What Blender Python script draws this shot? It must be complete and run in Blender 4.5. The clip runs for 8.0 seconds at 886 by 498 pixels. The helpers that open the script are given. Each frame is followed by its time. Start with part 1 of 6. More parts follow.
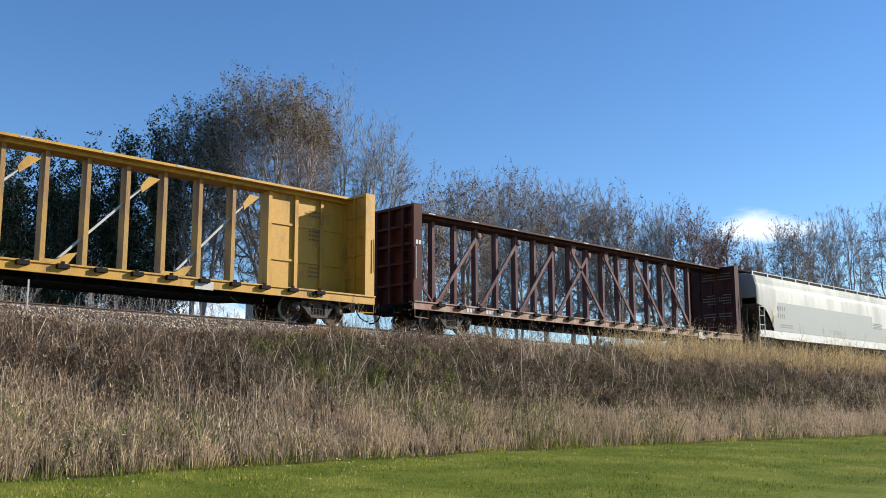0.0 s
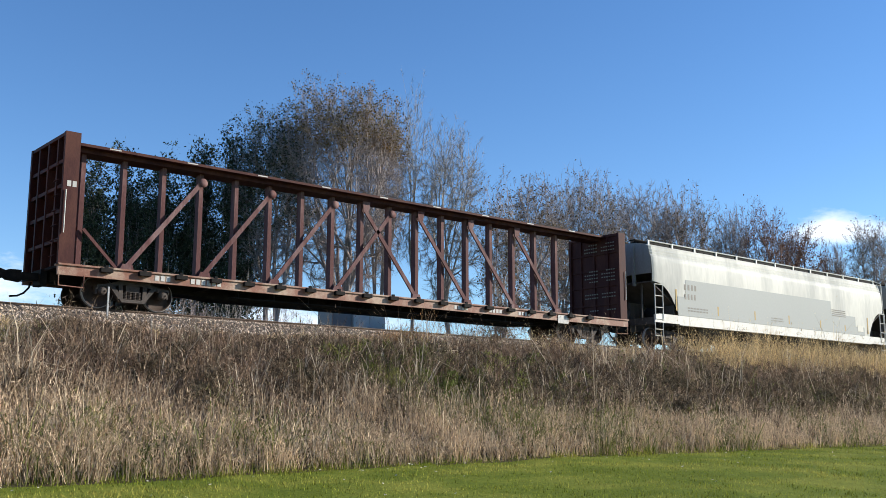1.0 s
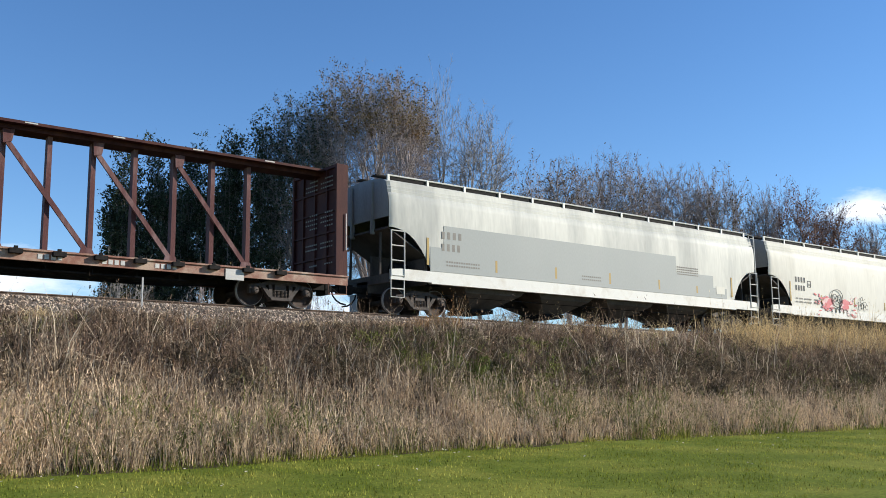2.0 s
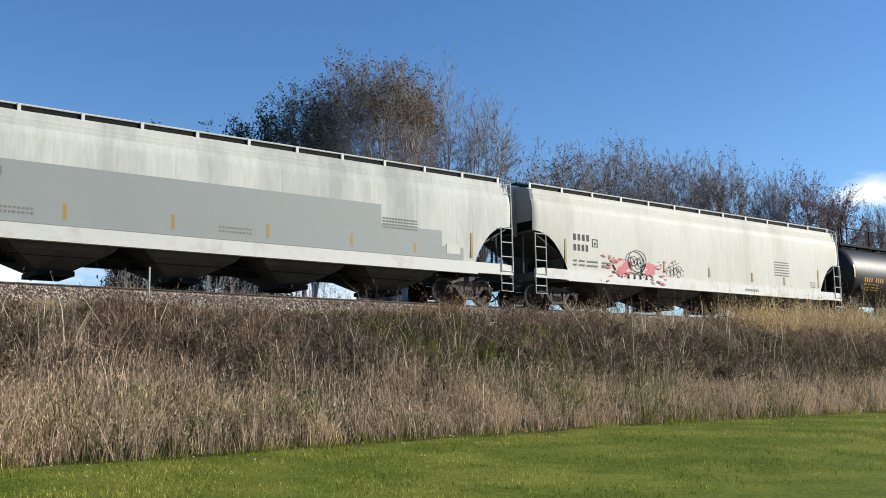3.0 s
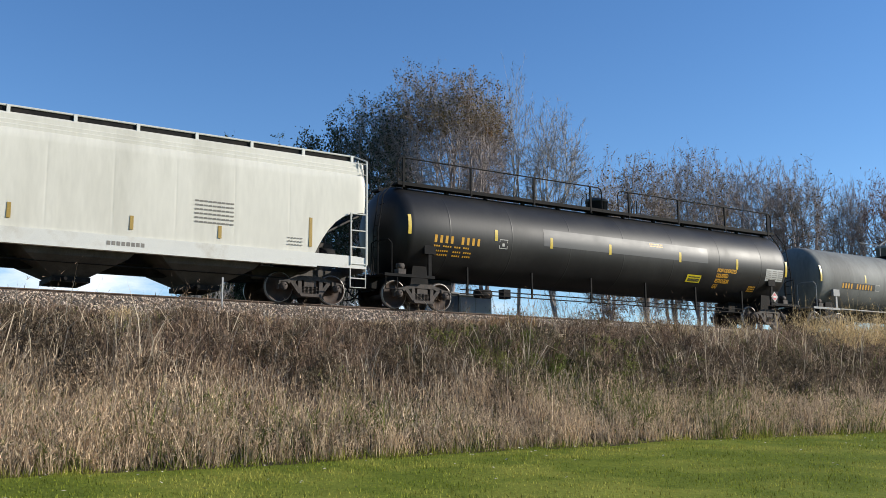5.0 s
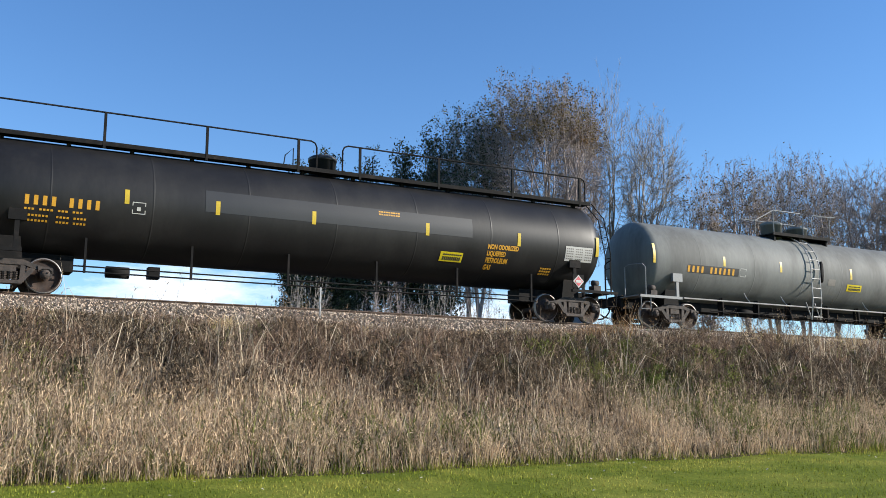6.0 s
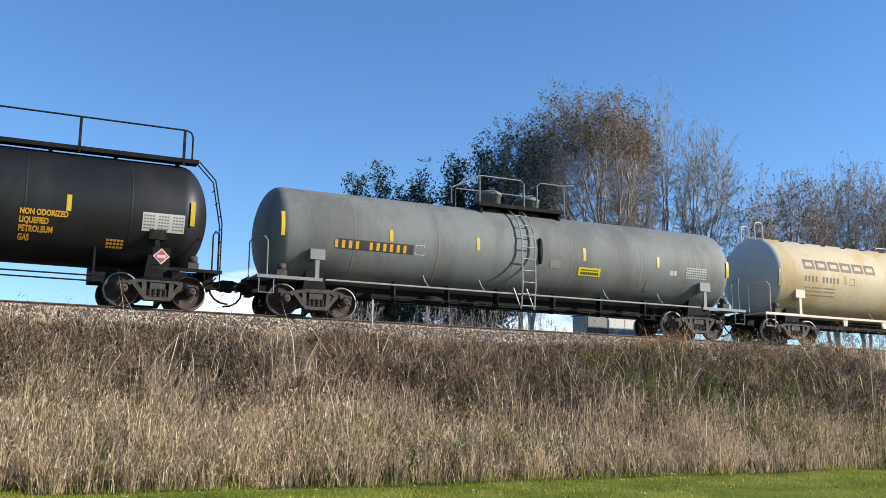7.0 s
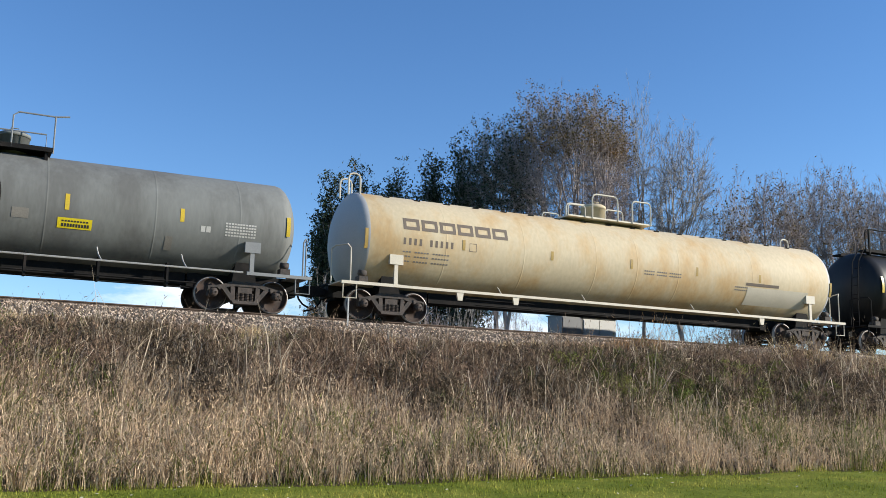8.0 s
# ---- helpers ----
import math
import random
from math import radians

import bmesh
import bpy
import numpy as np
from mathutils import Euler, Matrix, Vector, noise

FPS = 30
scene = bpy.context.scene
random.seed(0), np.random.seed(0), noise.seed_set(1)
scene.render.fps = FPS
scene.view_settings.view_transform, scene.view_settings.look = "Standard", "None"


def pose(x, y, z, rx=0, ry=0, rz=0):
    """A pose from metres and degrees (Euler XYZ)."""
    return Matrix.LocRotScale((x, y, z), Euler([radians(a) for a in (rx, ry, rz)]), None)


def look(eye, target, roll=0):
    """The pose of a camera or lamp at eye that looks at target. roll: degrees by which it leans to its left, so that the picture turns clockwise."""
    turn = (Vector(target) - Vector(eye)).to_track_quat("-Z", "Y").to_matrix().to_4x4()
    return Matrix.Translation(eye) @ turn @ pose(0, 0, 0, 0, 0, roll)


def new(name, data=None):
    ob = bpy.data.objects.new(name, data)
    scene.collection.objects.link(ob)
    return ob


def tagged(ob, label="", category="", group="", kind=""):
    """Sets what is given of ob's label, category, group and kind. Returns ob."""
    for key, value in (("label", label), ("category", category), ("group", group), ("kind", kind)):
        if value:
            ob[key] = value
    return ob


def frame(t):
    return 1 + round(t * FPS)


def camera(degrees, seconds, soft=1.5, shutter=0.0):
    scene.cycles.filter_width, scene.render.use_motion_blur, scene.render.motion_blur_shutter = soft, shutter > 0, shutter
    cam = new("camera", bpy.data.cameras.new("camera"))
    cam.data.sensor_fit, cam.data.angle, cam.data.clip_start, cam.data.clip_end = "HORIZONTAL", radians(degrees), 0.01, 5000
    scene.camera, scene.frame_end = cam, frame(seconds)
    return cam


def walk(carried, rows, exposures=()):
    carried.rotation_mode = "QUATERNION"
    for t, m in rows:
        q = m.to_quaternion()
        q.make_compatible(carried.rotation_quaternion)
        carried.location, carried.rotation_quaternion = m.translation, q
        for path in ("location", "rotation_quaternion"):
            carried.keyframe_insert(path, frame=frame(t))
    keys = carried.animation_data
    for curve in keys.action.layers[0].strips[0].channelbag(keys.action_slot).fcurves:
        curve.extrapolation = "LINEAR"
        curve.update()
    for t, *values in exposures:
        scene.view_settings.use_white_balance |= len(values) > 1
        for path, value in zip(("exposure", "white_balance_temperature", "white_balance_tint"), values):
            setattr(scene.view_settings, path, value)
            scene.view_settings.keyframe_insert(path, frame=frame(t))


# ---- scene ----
# World: x along the track (away to the right), y across it (away from the camera), z up from the lawn at the camera's feet.
RAIL_Z, TRACK_Y, EYE_Z = 4.67, 28.22, 1.6
SPEED, SLOWING, WHEEL_R = 15.53, 0.0455, 0.457


def cam_pose(yaw, pitch, lean):
    return pose(0, 0, EYE_Z, 90 + pitch, 0, yaw) @ pose(0, 0, 0, 0, 0, -lean)


cam = camera(47.9, 8.0, soft=0.8)
walk(cam, [(t, cam_pose(y, p, r)) for t, y, p, r in (
    (0.0, -44.37, 9.43, 0.15),
    (0.5, -42.10, 9.69, -0.05),
    (1.0, -40.29, 9.72, -0.04),
    (1.5, -39.04, 9.45, 0.13),
    (3.0, -38.16, 8.18, 1.01),
    (3.5, -37.88, 8.19, 0.82),
    (4.0, -37.27, 8.40, 0.69),
    (4.5, -36.21, 8.64, 0.57),
    (6.0, -28.67, 9.42, -0.09),
    (6.5, -26.39, 9.82, -0.36),
    (7.0, -25.66, 10.10, -0.49),
    (7.5, -26.10, 10.14, -0.77),
    (8.0, -27.04, 10.06, -0.92),
)], exposures=[(0.0, 0.58), (1.0, 0.64), (1.6, 0.62), (3.0, 0.44), (4.5, 0.42), (5.8, 0.70), (6.5, 0.86), (7.0, 0.78), (7.6, 0.66), (8.0, 0.61)])

# ---- light ----
SUN_FROM = Vector((2.1, -1.25, 1.0)).normalized()
sun_data = bpy.data.lights.new("sun", "SUN")
sun_data.energy, sun_data.angle, sun_data.color = 4.6, radians(0.53), (1.0, 0.94, 0.83)
sun = new("sun", sun_data)
sun.matrix_world = look((40, -30, 60), Vector((40, -30, 60)) - SUN_FROM)

world = bpy.data.worlds.new("sky")
scene.world = world
world.use_nodes = True
wn, wl = world.node_tree.nodes, world.node_tree.links
wn.clear()
sky = wn.new("ShaderNodeTexSky")
sky.sky_type, sky.sun_disc = "NISHITA", False
sky.sun_elevation = math.asin(SUN_FROM.z)
sky.sun_rotation = math.atan2(SUN_FROM.x, SUN_FROM.y)
sky.altitude, sky.air_density, sky.dust_density, sky.ozone_density = 1000, 1.0, 0.0, 3.0
tone = wn.new("ShaderNodeHueSaturation")
tone.inputs["Saturation"].default_value, tone.inputs["Hue"].default_value = 1.17, 0.505
coord = wn.new("ShaderNodeTexCoord")
stretch = wn.new("ShaderNodeMapping")
stretch.inputs["Scale"].default_value = (9.0, 9.0, 26.0)
puffs = wn.new("ShaderNodeTexNoise")
puffs.inputs["Scale"].default_value, puffs.inputs["Detail"].default_value, puffs.inputs["Roughness"].default_value = 1.5, 8, 0.6
wl.new(coord.outputs["Generated"], stretch.inputs["Vector"])
wl.new(stretch.outputs["Vector"], puffs.inputs["Vector"])


def cloud_bank(azimuth, elevation, wide, high):
    """How much of a low cloud stands in a direction: soft, with a ragged edge."""
    a, e = radians(azimuth), radians(elevation)
    away = wn.new("ShaderNodeVectorMath")
    away.operation = "SUBTRACT"
    away.inputs[1].default_value = (math.sin(a) * math.cos(e), math.cos(a) * math.cos(e), math.sin(e))
    wl.new(coord.outputs["Generated"], away.inputs[0])
    flat = wn.new("ShaderNodeVectorMath")
    flat.operation = "MULTIPLY"
    flat.inputs[1].default_value = (1 / radians(wide), 1 / radians(wide), 1 / radians(high))
    wl.new(away.outputs["Vector"], flat.inputs[0])
    size = wn.new("ShaderNodeVectorMath")
    size.operation = "LENGTH"
    wl.new(flat.outputs["Vector"], size.inputs[0])
    ragged = wn.new("ShaderNodeMath")
    ragged.operation = "MULTIPLY_ADD"
    ragged.inputs[1].default_value = -2.6
    wl.new(puffs.outputs["Fac"], ragged.inputs[0])
    wl.new(size.outputs["Value"], ragged.inputs[2])
    edge = wn.new("ShaderNodeMapRange")
    edge.inputs["From Min"].default_value, edge.inputs["From Max"].default_value = -0.2, -1.1
    wl.new(ragged.outputs["Value"], edge.inputs["Value"])
    return edge.outputs["Result"]


banks = [cloud_bank(62.4, 10.1, 3.0, 0.85), cloud_bank(14.5, 6.8, 5.0, 1.6), cloud_bank(30.0, 4.5, 9.0, 2.0)]
both = banks[0]
for other in banks[1:]:
    most = wn.new("ShaderNodeMath")
    most.operation = "MAXIMUM"
    wl.new(both, most.inputs[0])
    wl.new(other, most.inputs[1])
    both = most.outputs["Value"]
cloud = wn.new("ShaderNodeMixRGB")
cloud.inputs["Color2"].default_value = (6.2, 6.7, 7.4, 1)
wl.new(both, cloud.inputs["Fac"])
back = wn.new("ShaderNodeBackground")
back.inputs["Strength"].default_value = 0.122
out = wn.new("ShaderNodeOutputWorld")
wl.new(sky.outputs["Color"], tone.inputs["Color"])
wl.new(tone.outputs["Color"], cloud.inputs["Color1"])
wl.new(cloud.outputs["Color"], back.inputs["Color"])
wl.new(back.outputs["Background"], out.inputs["Surface"])


# ---- materials ----
def mat(name, colour, rough=0.6, metal=0.0, vary=0.15, scale=3.0, bump=0.0, second=None, amount=0.5, streak=1.0, fine=40.0, island=False, spec=0.5):
    """A weathered surface: a base colour, broad and fine variation, and patches of a second colour."""
    m = bpy.data.materials.new(name)
    m.use_nodes = True
    n, l = m.node_tree.nodes, m.node_tree.links
    bsdf = n["Principled BSDF"]
    bsdf.inputs["Metallic"].default_value = metal
    bsdf.inputs["Specular IOR Level"].default_value = spec
    tc = n.new("ShaderNodeTexCoord")
    mp = n.new("ShaderNodeMapping")
    mp.inputs["Scale"].default_value = (1, 1, 1 / streak)
    l.new(tc.outputs["Object"], mp.inputs["Vector"])
    big = n.new("ShaderNodeTexNoise")
    big.inputs["Scale"].default_value, big.inputs["Detail"].default_value, big.inputs["Roughness"].default_value = scale, 6, 0.65
    l.new(mp.outputs["Vector"], big.inputs["Vector"])
    small = n.new("ShaderNodeTexNoise")
    small.inputs["Scale"].default_value, small.inputs["Detail"].default_value = fine, 4
    l.new(mp.outputs["Vector"], small.inputs["Vector"])
    rgb = n.new("ShaderNodeRGB")
    rgb.outputs[0].default_value = (*colour, 1)
    colour_out = rgb.outputs[0]
    if second:
        ramp = n.new("ShaderNodeMapRange")
        ramp.inputs["From Min"].default_value, ramp.inputs["From Max"].default_value = 0.62 - 0.3 * amount, 0.80 - 0.3 * amount
        l.new(big.outputs["Fac"], ramp.inputs["Value"])
        mix = n.new("ShaderNodeMixRGB")
        mix.inputs["Color2"].default_value = (*second, 1)
        l.new(ramp.outputs["Result"], mix.inputs["Fac"])
        l.new(colour_out, mix.inputs["Color1"])
        colour_out = mix.outputs["Color"]
    add = n.new("ShaderNodeMath")
    add.operation = "ADD"
    l.new(big.outputs["Fac"], add.inputs[0])
    l.new(small.outputs["Fac"], add.inputs[1])
    level = n.new("ShaderNodeMapRange")
    level.inputs["From Min"].default_value, level.inputs["From Max"].default_value = 0.7, 1.3
    level.inputs["To Min"].default_value, level.inputs["To Max"].default_value = 1 - vary, 1 + vary
    l.new(add.outputs["Value"], level.inputs["Value"])
    scale_out = level.outputs["Result"]
    if island:
        geo = n.new("ShaderNodeNewGeometry")
        isl = n.new("ShaderNodeMapRange")
        isl.inputs["To Min"].default_value, isl.inputs["To Max"].default_value = 0.38, 1.62
        l.new(geo.outputs["Random Per Island"], isl.inputs["Value"])
        mul = n.new("ShaderNodeMath")
        mul.operation = "MULTIPLY"
        l.new(scale_out, mul.inputs[0])
        l.new(isl.outputs["Result"], mul.inputs[1])
        scale_out = mul.outputs["Value"]
    hsv = n.new("ShaderNodeHueSaturation")
    l.new(scale_out, hsv.inputs["Value"])
    l.new(colour_out, hsv.inputs["Color"])
    l.new(hsv.outputs["Color"], bsdf.inputs["Base Color"])
    rr = n.new("ShaderNodeMapRange")
    rr.inputs["To Min"].default_value, rr.inputs["To Max"].default_value = max(0.03, rough - 0.12), min(1, rough + 0.12)
    l.new(big.outputs["Fac"], rr.inputs["Value"])
    l.new(rr.outputs["Result"], bsdf.inputs["Roughness"])
    if bump:
        bp = n.new("ShaderNodeBump")
        bp.inputs["Strength"].default_value, bp.inputs["Distance"].default_value = 0.6, bump
        l.new(add.outputs["Value"], bp.inputs["Height"])
        l.new(bp.outputs["Normal"], bsdf.inputs["Normal"])
    return m


def thin(m, through_share=0.3):
    """Lets some light through a leaf or blade material."""
    n, l = m.node_tree.nodes, m.node_tree.links
    bsdf, outp = n["Principled BSDF"], n["Material Output"]
    bsdf.inputs["Specular IOR Level"].default_value = 0.12
    tr = n.new("ShaderNodeBsdfTranslucent")
    l.new(bsdf.inputs["Base Color"].links[0].from_socket, tr.inputs["Color"])
    mx = n.new("ShaderNodeMixShader")
    mx.inputs["Fac"].default_value = through_share
    l.new(bsdf.outputs["BSDF"], mx.inputs[1])
    l.new(tr.outputs["BSDF"], mx.inputs[2])
    l.new(mx.outputs["Shader"], outp.inputs["Surface"])
    return m


M_LAWN = mat("lawn_turf", (0.135, 0.165, 0.022), 0.9, vary=0.35, scale=0.5, bump=0.03, second=(0.17, 0.18, 0.03), amount=0.6, fine=14, spec=0.05)
M_SOIL = mat("dry_slope_soil", (0.065, 0.046, 0.03), 0.95, spec=0.1, vary=0.4, scale=0.8, bump=0.05, second=(0.05, 0.045, 0.025), amount=0.5, fine=12)
M_BALLAST = mat("ballast_stone", (0.46, 0.365, 0.28), 0.9, vary=0.25, scale=1.2, bump=0.03, second=(0.24, 0.165, 0.115), fine=16, island=True)
M_BED = mat("ballast_fines", (0.10, 0.075, 0.055), 0.95, vary=0.5, scale=6, bump=0.04, fine=22)
M_RAIL = mat("rusted_rail_steel", (0.099, 0.065, 0.046), 0.7, 0.3, vary=0.3, scale=4)
M_RAILTOP = mat("polished_rail_head", (0.42, 0.40, 0.38), 0.35, 1.0, vary=0.1)
M_TIE = mat("creosoted_tie_wood", (0.068, 0.053, 0.042), 0.9, vary=0.3, bump=0.01)
M_YELLOW = mat("faded_yellow_paint", (0.50, 0.262, 0.024), 0.6, vary=0.18, scale=1.6, second=(0.24, 0.12, 0.035), amount=0.42, streak=3)
M_YELLOWWOOD = mat("worn_yellow_post_paint", (0.44, 0.25, 0.055), 0.7, vary=0.3, scale=2.2, second=(0.19, 0.10, 0.05), amount=0.75, streak=4)
M_BROWN = mat("oxide_brown_paint", (0.050, 0.014, 0.013), 0.7, spec=0.2, vary=0.25, scale=1.5, second=(0.075, 0.028, 0.02), amount=0.6, streak=3)
M_BROWNPOST = mat("weathered_pinkish_steel", (0.100, 0.038, 0.036), 0.7, spec=0.2, vary=0.3, scale=2, second=(0.165, 0.10, 0.095), amount=0.55, streak=4)
M_BROWNSILL = mat("scuffed_oxide_sill", (0.213, 0.080, 0.046), 0.65, vary=0.35, scale=1.3, second=(0.319, 0.228, 0.167), amount=0.6)
M_WHITE = mat("off_white_car_paint", (0.60, 0.575, 0.50), 0.6, spec=0.25, vary=0.06, scale=0.5, second=(0.482, 0.460, 0.394), amount=0.35, streak=5, fine=9)
M_WHITEOLD = mat("dulled_white_car_paint", (0.56, 0.55, 0.49), 0.6, spec=0.25, vary=0.09, scale=0.5, second=(0.36, 0.36, 0.33), amount=0.5, streak=5, fine=9)
M_WSILL = mat("white_sill_paint", (0.578, 0.566, 0.517), 0.5, vary=0.07, scale=1.2, second=(0.456, 0.426, 0.365), amount=0.35)
# The car ends' shade is put into this darker paint, with some grime.
M_SHADEGRIME = mat("shaded_grimy_end_paint", (0.27, 0.27, 0.255), 0.7, vary=0.15, scale=1.2, second=(0.20, 0.19, 0.175), amount=0.6, streak=5)
M_PATCH = mat("grey_touch_up_paint", (0.255, 0.272, 0.258), 0.6, vary=0.07, scale=0.7, streak=4)
M_CHUTE = mat("dark_hopper_steel", (0.080, 0.070, 0.062), 0.8, vary=0.3, scale=1.2, second=(0.04, 0.033, 0.028), amount=0.6, streak=3)
M_DARK = mat("black_frame_steel", (0.010, 0.0095, 0.0095), 0.8, vary=0.4, scale=3, second=(0.022, 0.018, 0.016), amount=0.4, spec=0.15)
M_TRUCK = mat("dusty_cast_steel", (0.070, 0.052, 0.043), 0.8, vary=0.3, scale=4, second=(0.03, 0.025, 0.022), amount=0.7, bump=0.004)
M_WHEEL = mat("rusty_wheel_plate", (0.055, 0.033, 0.024), 0.8, 0.1, vary=0.3, scale=4, second=(0.025, 0.018, 0.016))
M_TREAD = mat("bright_wheel_rim", (0.319, 0.304, 0.289), 0.5, 0.6, vary=0.2, scale=6)
M_BLACKTANK = mat("satin_black_tank_paint", (0.011, 0.0105, 0.011), 0.5, spec=0.35, vary=0.2, scale=0.8, second=(0.017, 0.016, 0.0155), amount=0.5, streak=4, fine=14)
M_BLACKBAND = mat("newer_black_tank_paint", (0.018, 0.019, 0.021), 0.5, vary=0.12, scale=1.0)
M_GREYTANK = mat("weathered_grey_tank_paint", (0.175, 0.18, 0.17), 0.68, vary=0.10, scale=0.7, second=(0.115, 0.115, 0.108), amount=0.55, streak=5, fine=12, spec=0.3)
M_CREAM = mat("chalky_cream_tank_paint", (0.532, 0.441, 0.293), 0.68, vary=0.10, scale=0.55, second=(0.46, 0.31, 0.15), amount=0.52, streak=2, fine=10, spec=0.3)
M_CREAMPALE = mat("pale_cream_paint", (0.532, 0.479, 0.380), 0.6, vary=0.1, scale=2)
M_HEADGREY = mat("grey_tank_head", (0.380, 0.380, 0.380), 0.6, vary=0.1, scale=1)
M_REFLECT = mat("yellow_reflective_tape", (0.547, 0.380, 0.023), 0.4, vary=0.15, scale=5)
M_REFLECTOLD = mat("dull_ochre_tape", (0.319, 0.205, 0.038), 0.6, vary=0.2, scale=5)
M_SIGNYELLOW = mat("bright_yellow_sticker", (0.646, 0.502, 0.015), 0.4, vary=0.05)
M_INK = mat("black_stencil_paint", (0.023, 0.023, 0.023), 0.7, vary=0.2)
M_INKGREY = mat("faded_stencil_paint", (0.182, 0.167, 0.144), 0.7, vary=0.2)
M_INKGOLD = mat("golden_stencil_paint", (0.608, 0.304, 0.023), 0.5, vary=0.15, scale=6)
M_INKPALE = mat("pale_stencil_paint", (0.456, 0.441, 0.410), 0.6, vary=0.15)
M_INKBROWN = mat("faded_brown_lettering", (0.114, 0.087, 0.065), 0.7, vary=0.15)
M_RED = mat("red_spray_paint", (0.471, 0.046, 0.061), 0.5, vary=0.25, scale=5)
M_PINK = mat("thin_pink_spray", (0.547, 0.319, 0.304), 0.5, vary=0.2, scale=5)
M_CABWHITE = mat("white_cabinet_paint", (0.547, 0.540, 0.509), 0.5, vary=0.08, scale=1.5, streak=4)
M_CABGREY = mat("grey_cabinet_paint", (0.167, 0.171, 0.175), 0.5, vary=0.1, scale=1.5, streak=4)
M_TRIMGREY = mat("weathered_grey_trim_paint", (0.19, 0.195, 0.195), 0.6, vary=0.15, scale=3)
M_STAKE = mat("galvanised_stake", (0.365, 0.357, 0.342), 0.5, 0.4, vary=0.2)
M_BARK = mat("grey_brown_bark", (0.30, 0.245, 0.225), 0.9, vary=0.3, scale=3, second=(0.21, 0.185, 0.16), amount=0.5, streak=4)
M_BARKPALE = mat("pale_birch_bark", (0.304, 0.281, 0.251), 0.85, vary=0.25, scale=3, second=(0.152, 0.129, 0.114), amount=0.5)
M_TWIGRED = mat("reddish_twig_bark", (0.23, 0.15, 0.12), 0.9, vary=0.3, scale=3)
M_LEAFBROWN = thin(mat("withered_olive_leaf", (0.155, 0.125, 0.06), 0.8, vary=0.3, scale=0.6, second=(0.182, 0.097, 0.034), amount=0.5, island=True))
M_LEAFRED = thin(mat("withered_russet_leaf", (0.170, 0.080, 0.043), 0.8, vary=0.3, scale=0.6, island=True))
M_LEAFGREEN = thin(mat("dark_evergreen_leaf", (0.056, 0.072, 0.040), 0.7, vary=0.3, scale=0.6, second=(0.066, 0.072, 0.038), island=True), 0.2)
M_WEED = thin(mat("dry_grey_brown_weed", (0.285, 0.195, 0.135), 0.9, vary=0.35, scale=0.35, second=(0.14, 0.105, 0.07), amount=0.6, island=True, fine=3))
M_WEEDTAN = thin(mat("pinkish_tan_dry_grass", (0.60, 0.45, 0.30), 0.9, vary=0.25, scale=0.4, second=(0.39, 0.295, 0.20), amount=0.55, island=True, fine=3))
M_STRAW = thin(mat("bleached_straw_stalk", (0.562, 0.456, 0.327), 0.8, vary=0.2, scale=0.8, island=True))
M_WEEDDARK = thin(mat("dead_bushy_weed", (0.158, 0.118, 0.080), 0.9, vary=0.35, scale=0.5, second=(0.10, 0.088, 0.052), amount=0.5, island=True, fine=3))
M_DEADLEAF = mat("bleached_fallen_leaf", (0.55, 0.50, 0.38), 0.8, vary=0.2, scale=4)
M_THATCH = thin(mat("matted_brown_thatch", (0.30, 0.205, 0.135), 0.9, vary=0.3, scale=0.5, second=(0.17, 0.125, 0.08), amount=0.55, island=True, fine=3))
M_RUST = thin(mat("rusty_dry_grass", (0.36, 0.21, 0.10), 0.85, vary=0.25, scale=0.8, island=True))
M_GOLD = thin(mat("golden_tall_grass", (0.60, 0.455, 0.25), 0.85, vary=0.2, scale=0.6, island=True))
M_GREENWEED = thin(mat("green_undergrowth", (0.135, 0.155, 0.04), 0.85, vary=0.3, scale=0.7, second=(0.22, 0.21, 0.07), island=True))
M_LAWNBLADE = thin(mat("lawn_grass_blade", (0.20, 0.23, 0.028), 0.8, vary=0.3, scale=0.5, second=(0.33, 0.30, 0.065), amount=0.65, island=True, fine=6))


# ---- mesh helpers ----
def box(bm, x0, x1, y0, y1, z0, z1):
    v = [bm.verts.new(p) for p in ((x0, y0, z0), (x1, y0, z0), (x1, y1, z0), (x0, y1, z0), (x0, y0, z1), (x1, y0, z1), (x1, y1, z1), (x0, y1, z1))]
    for f in ((3, 2, 1, 0), (4, 5, 6, 7), (0, 1, 5, 4), (1, 2, 6, 5), (2, 3, 7, 6), (3, 0, 4, 7)):
        bm.faces.new([v[i] for i in f])


def slab(bm, outline, y0, y1):
    """A plate from an outline of (x, z), between y0 and y1."""
    a = [bm.verts.new((x, y0, z)) for x, z in outline]
    b = [bm.verts.new((x, y1, z)) for x, z in outline]
    faces = [bm.faces.new(a), bm.faces.new(b[::-1])]
    for i in range(len(a)):
        j = (i + 1) % len(a)
        faces.append(bm.faces.new((a[j], a[i], b[i], b[j])))
    bmesh.ops.recalc_face_normals(bm, faces=faces)


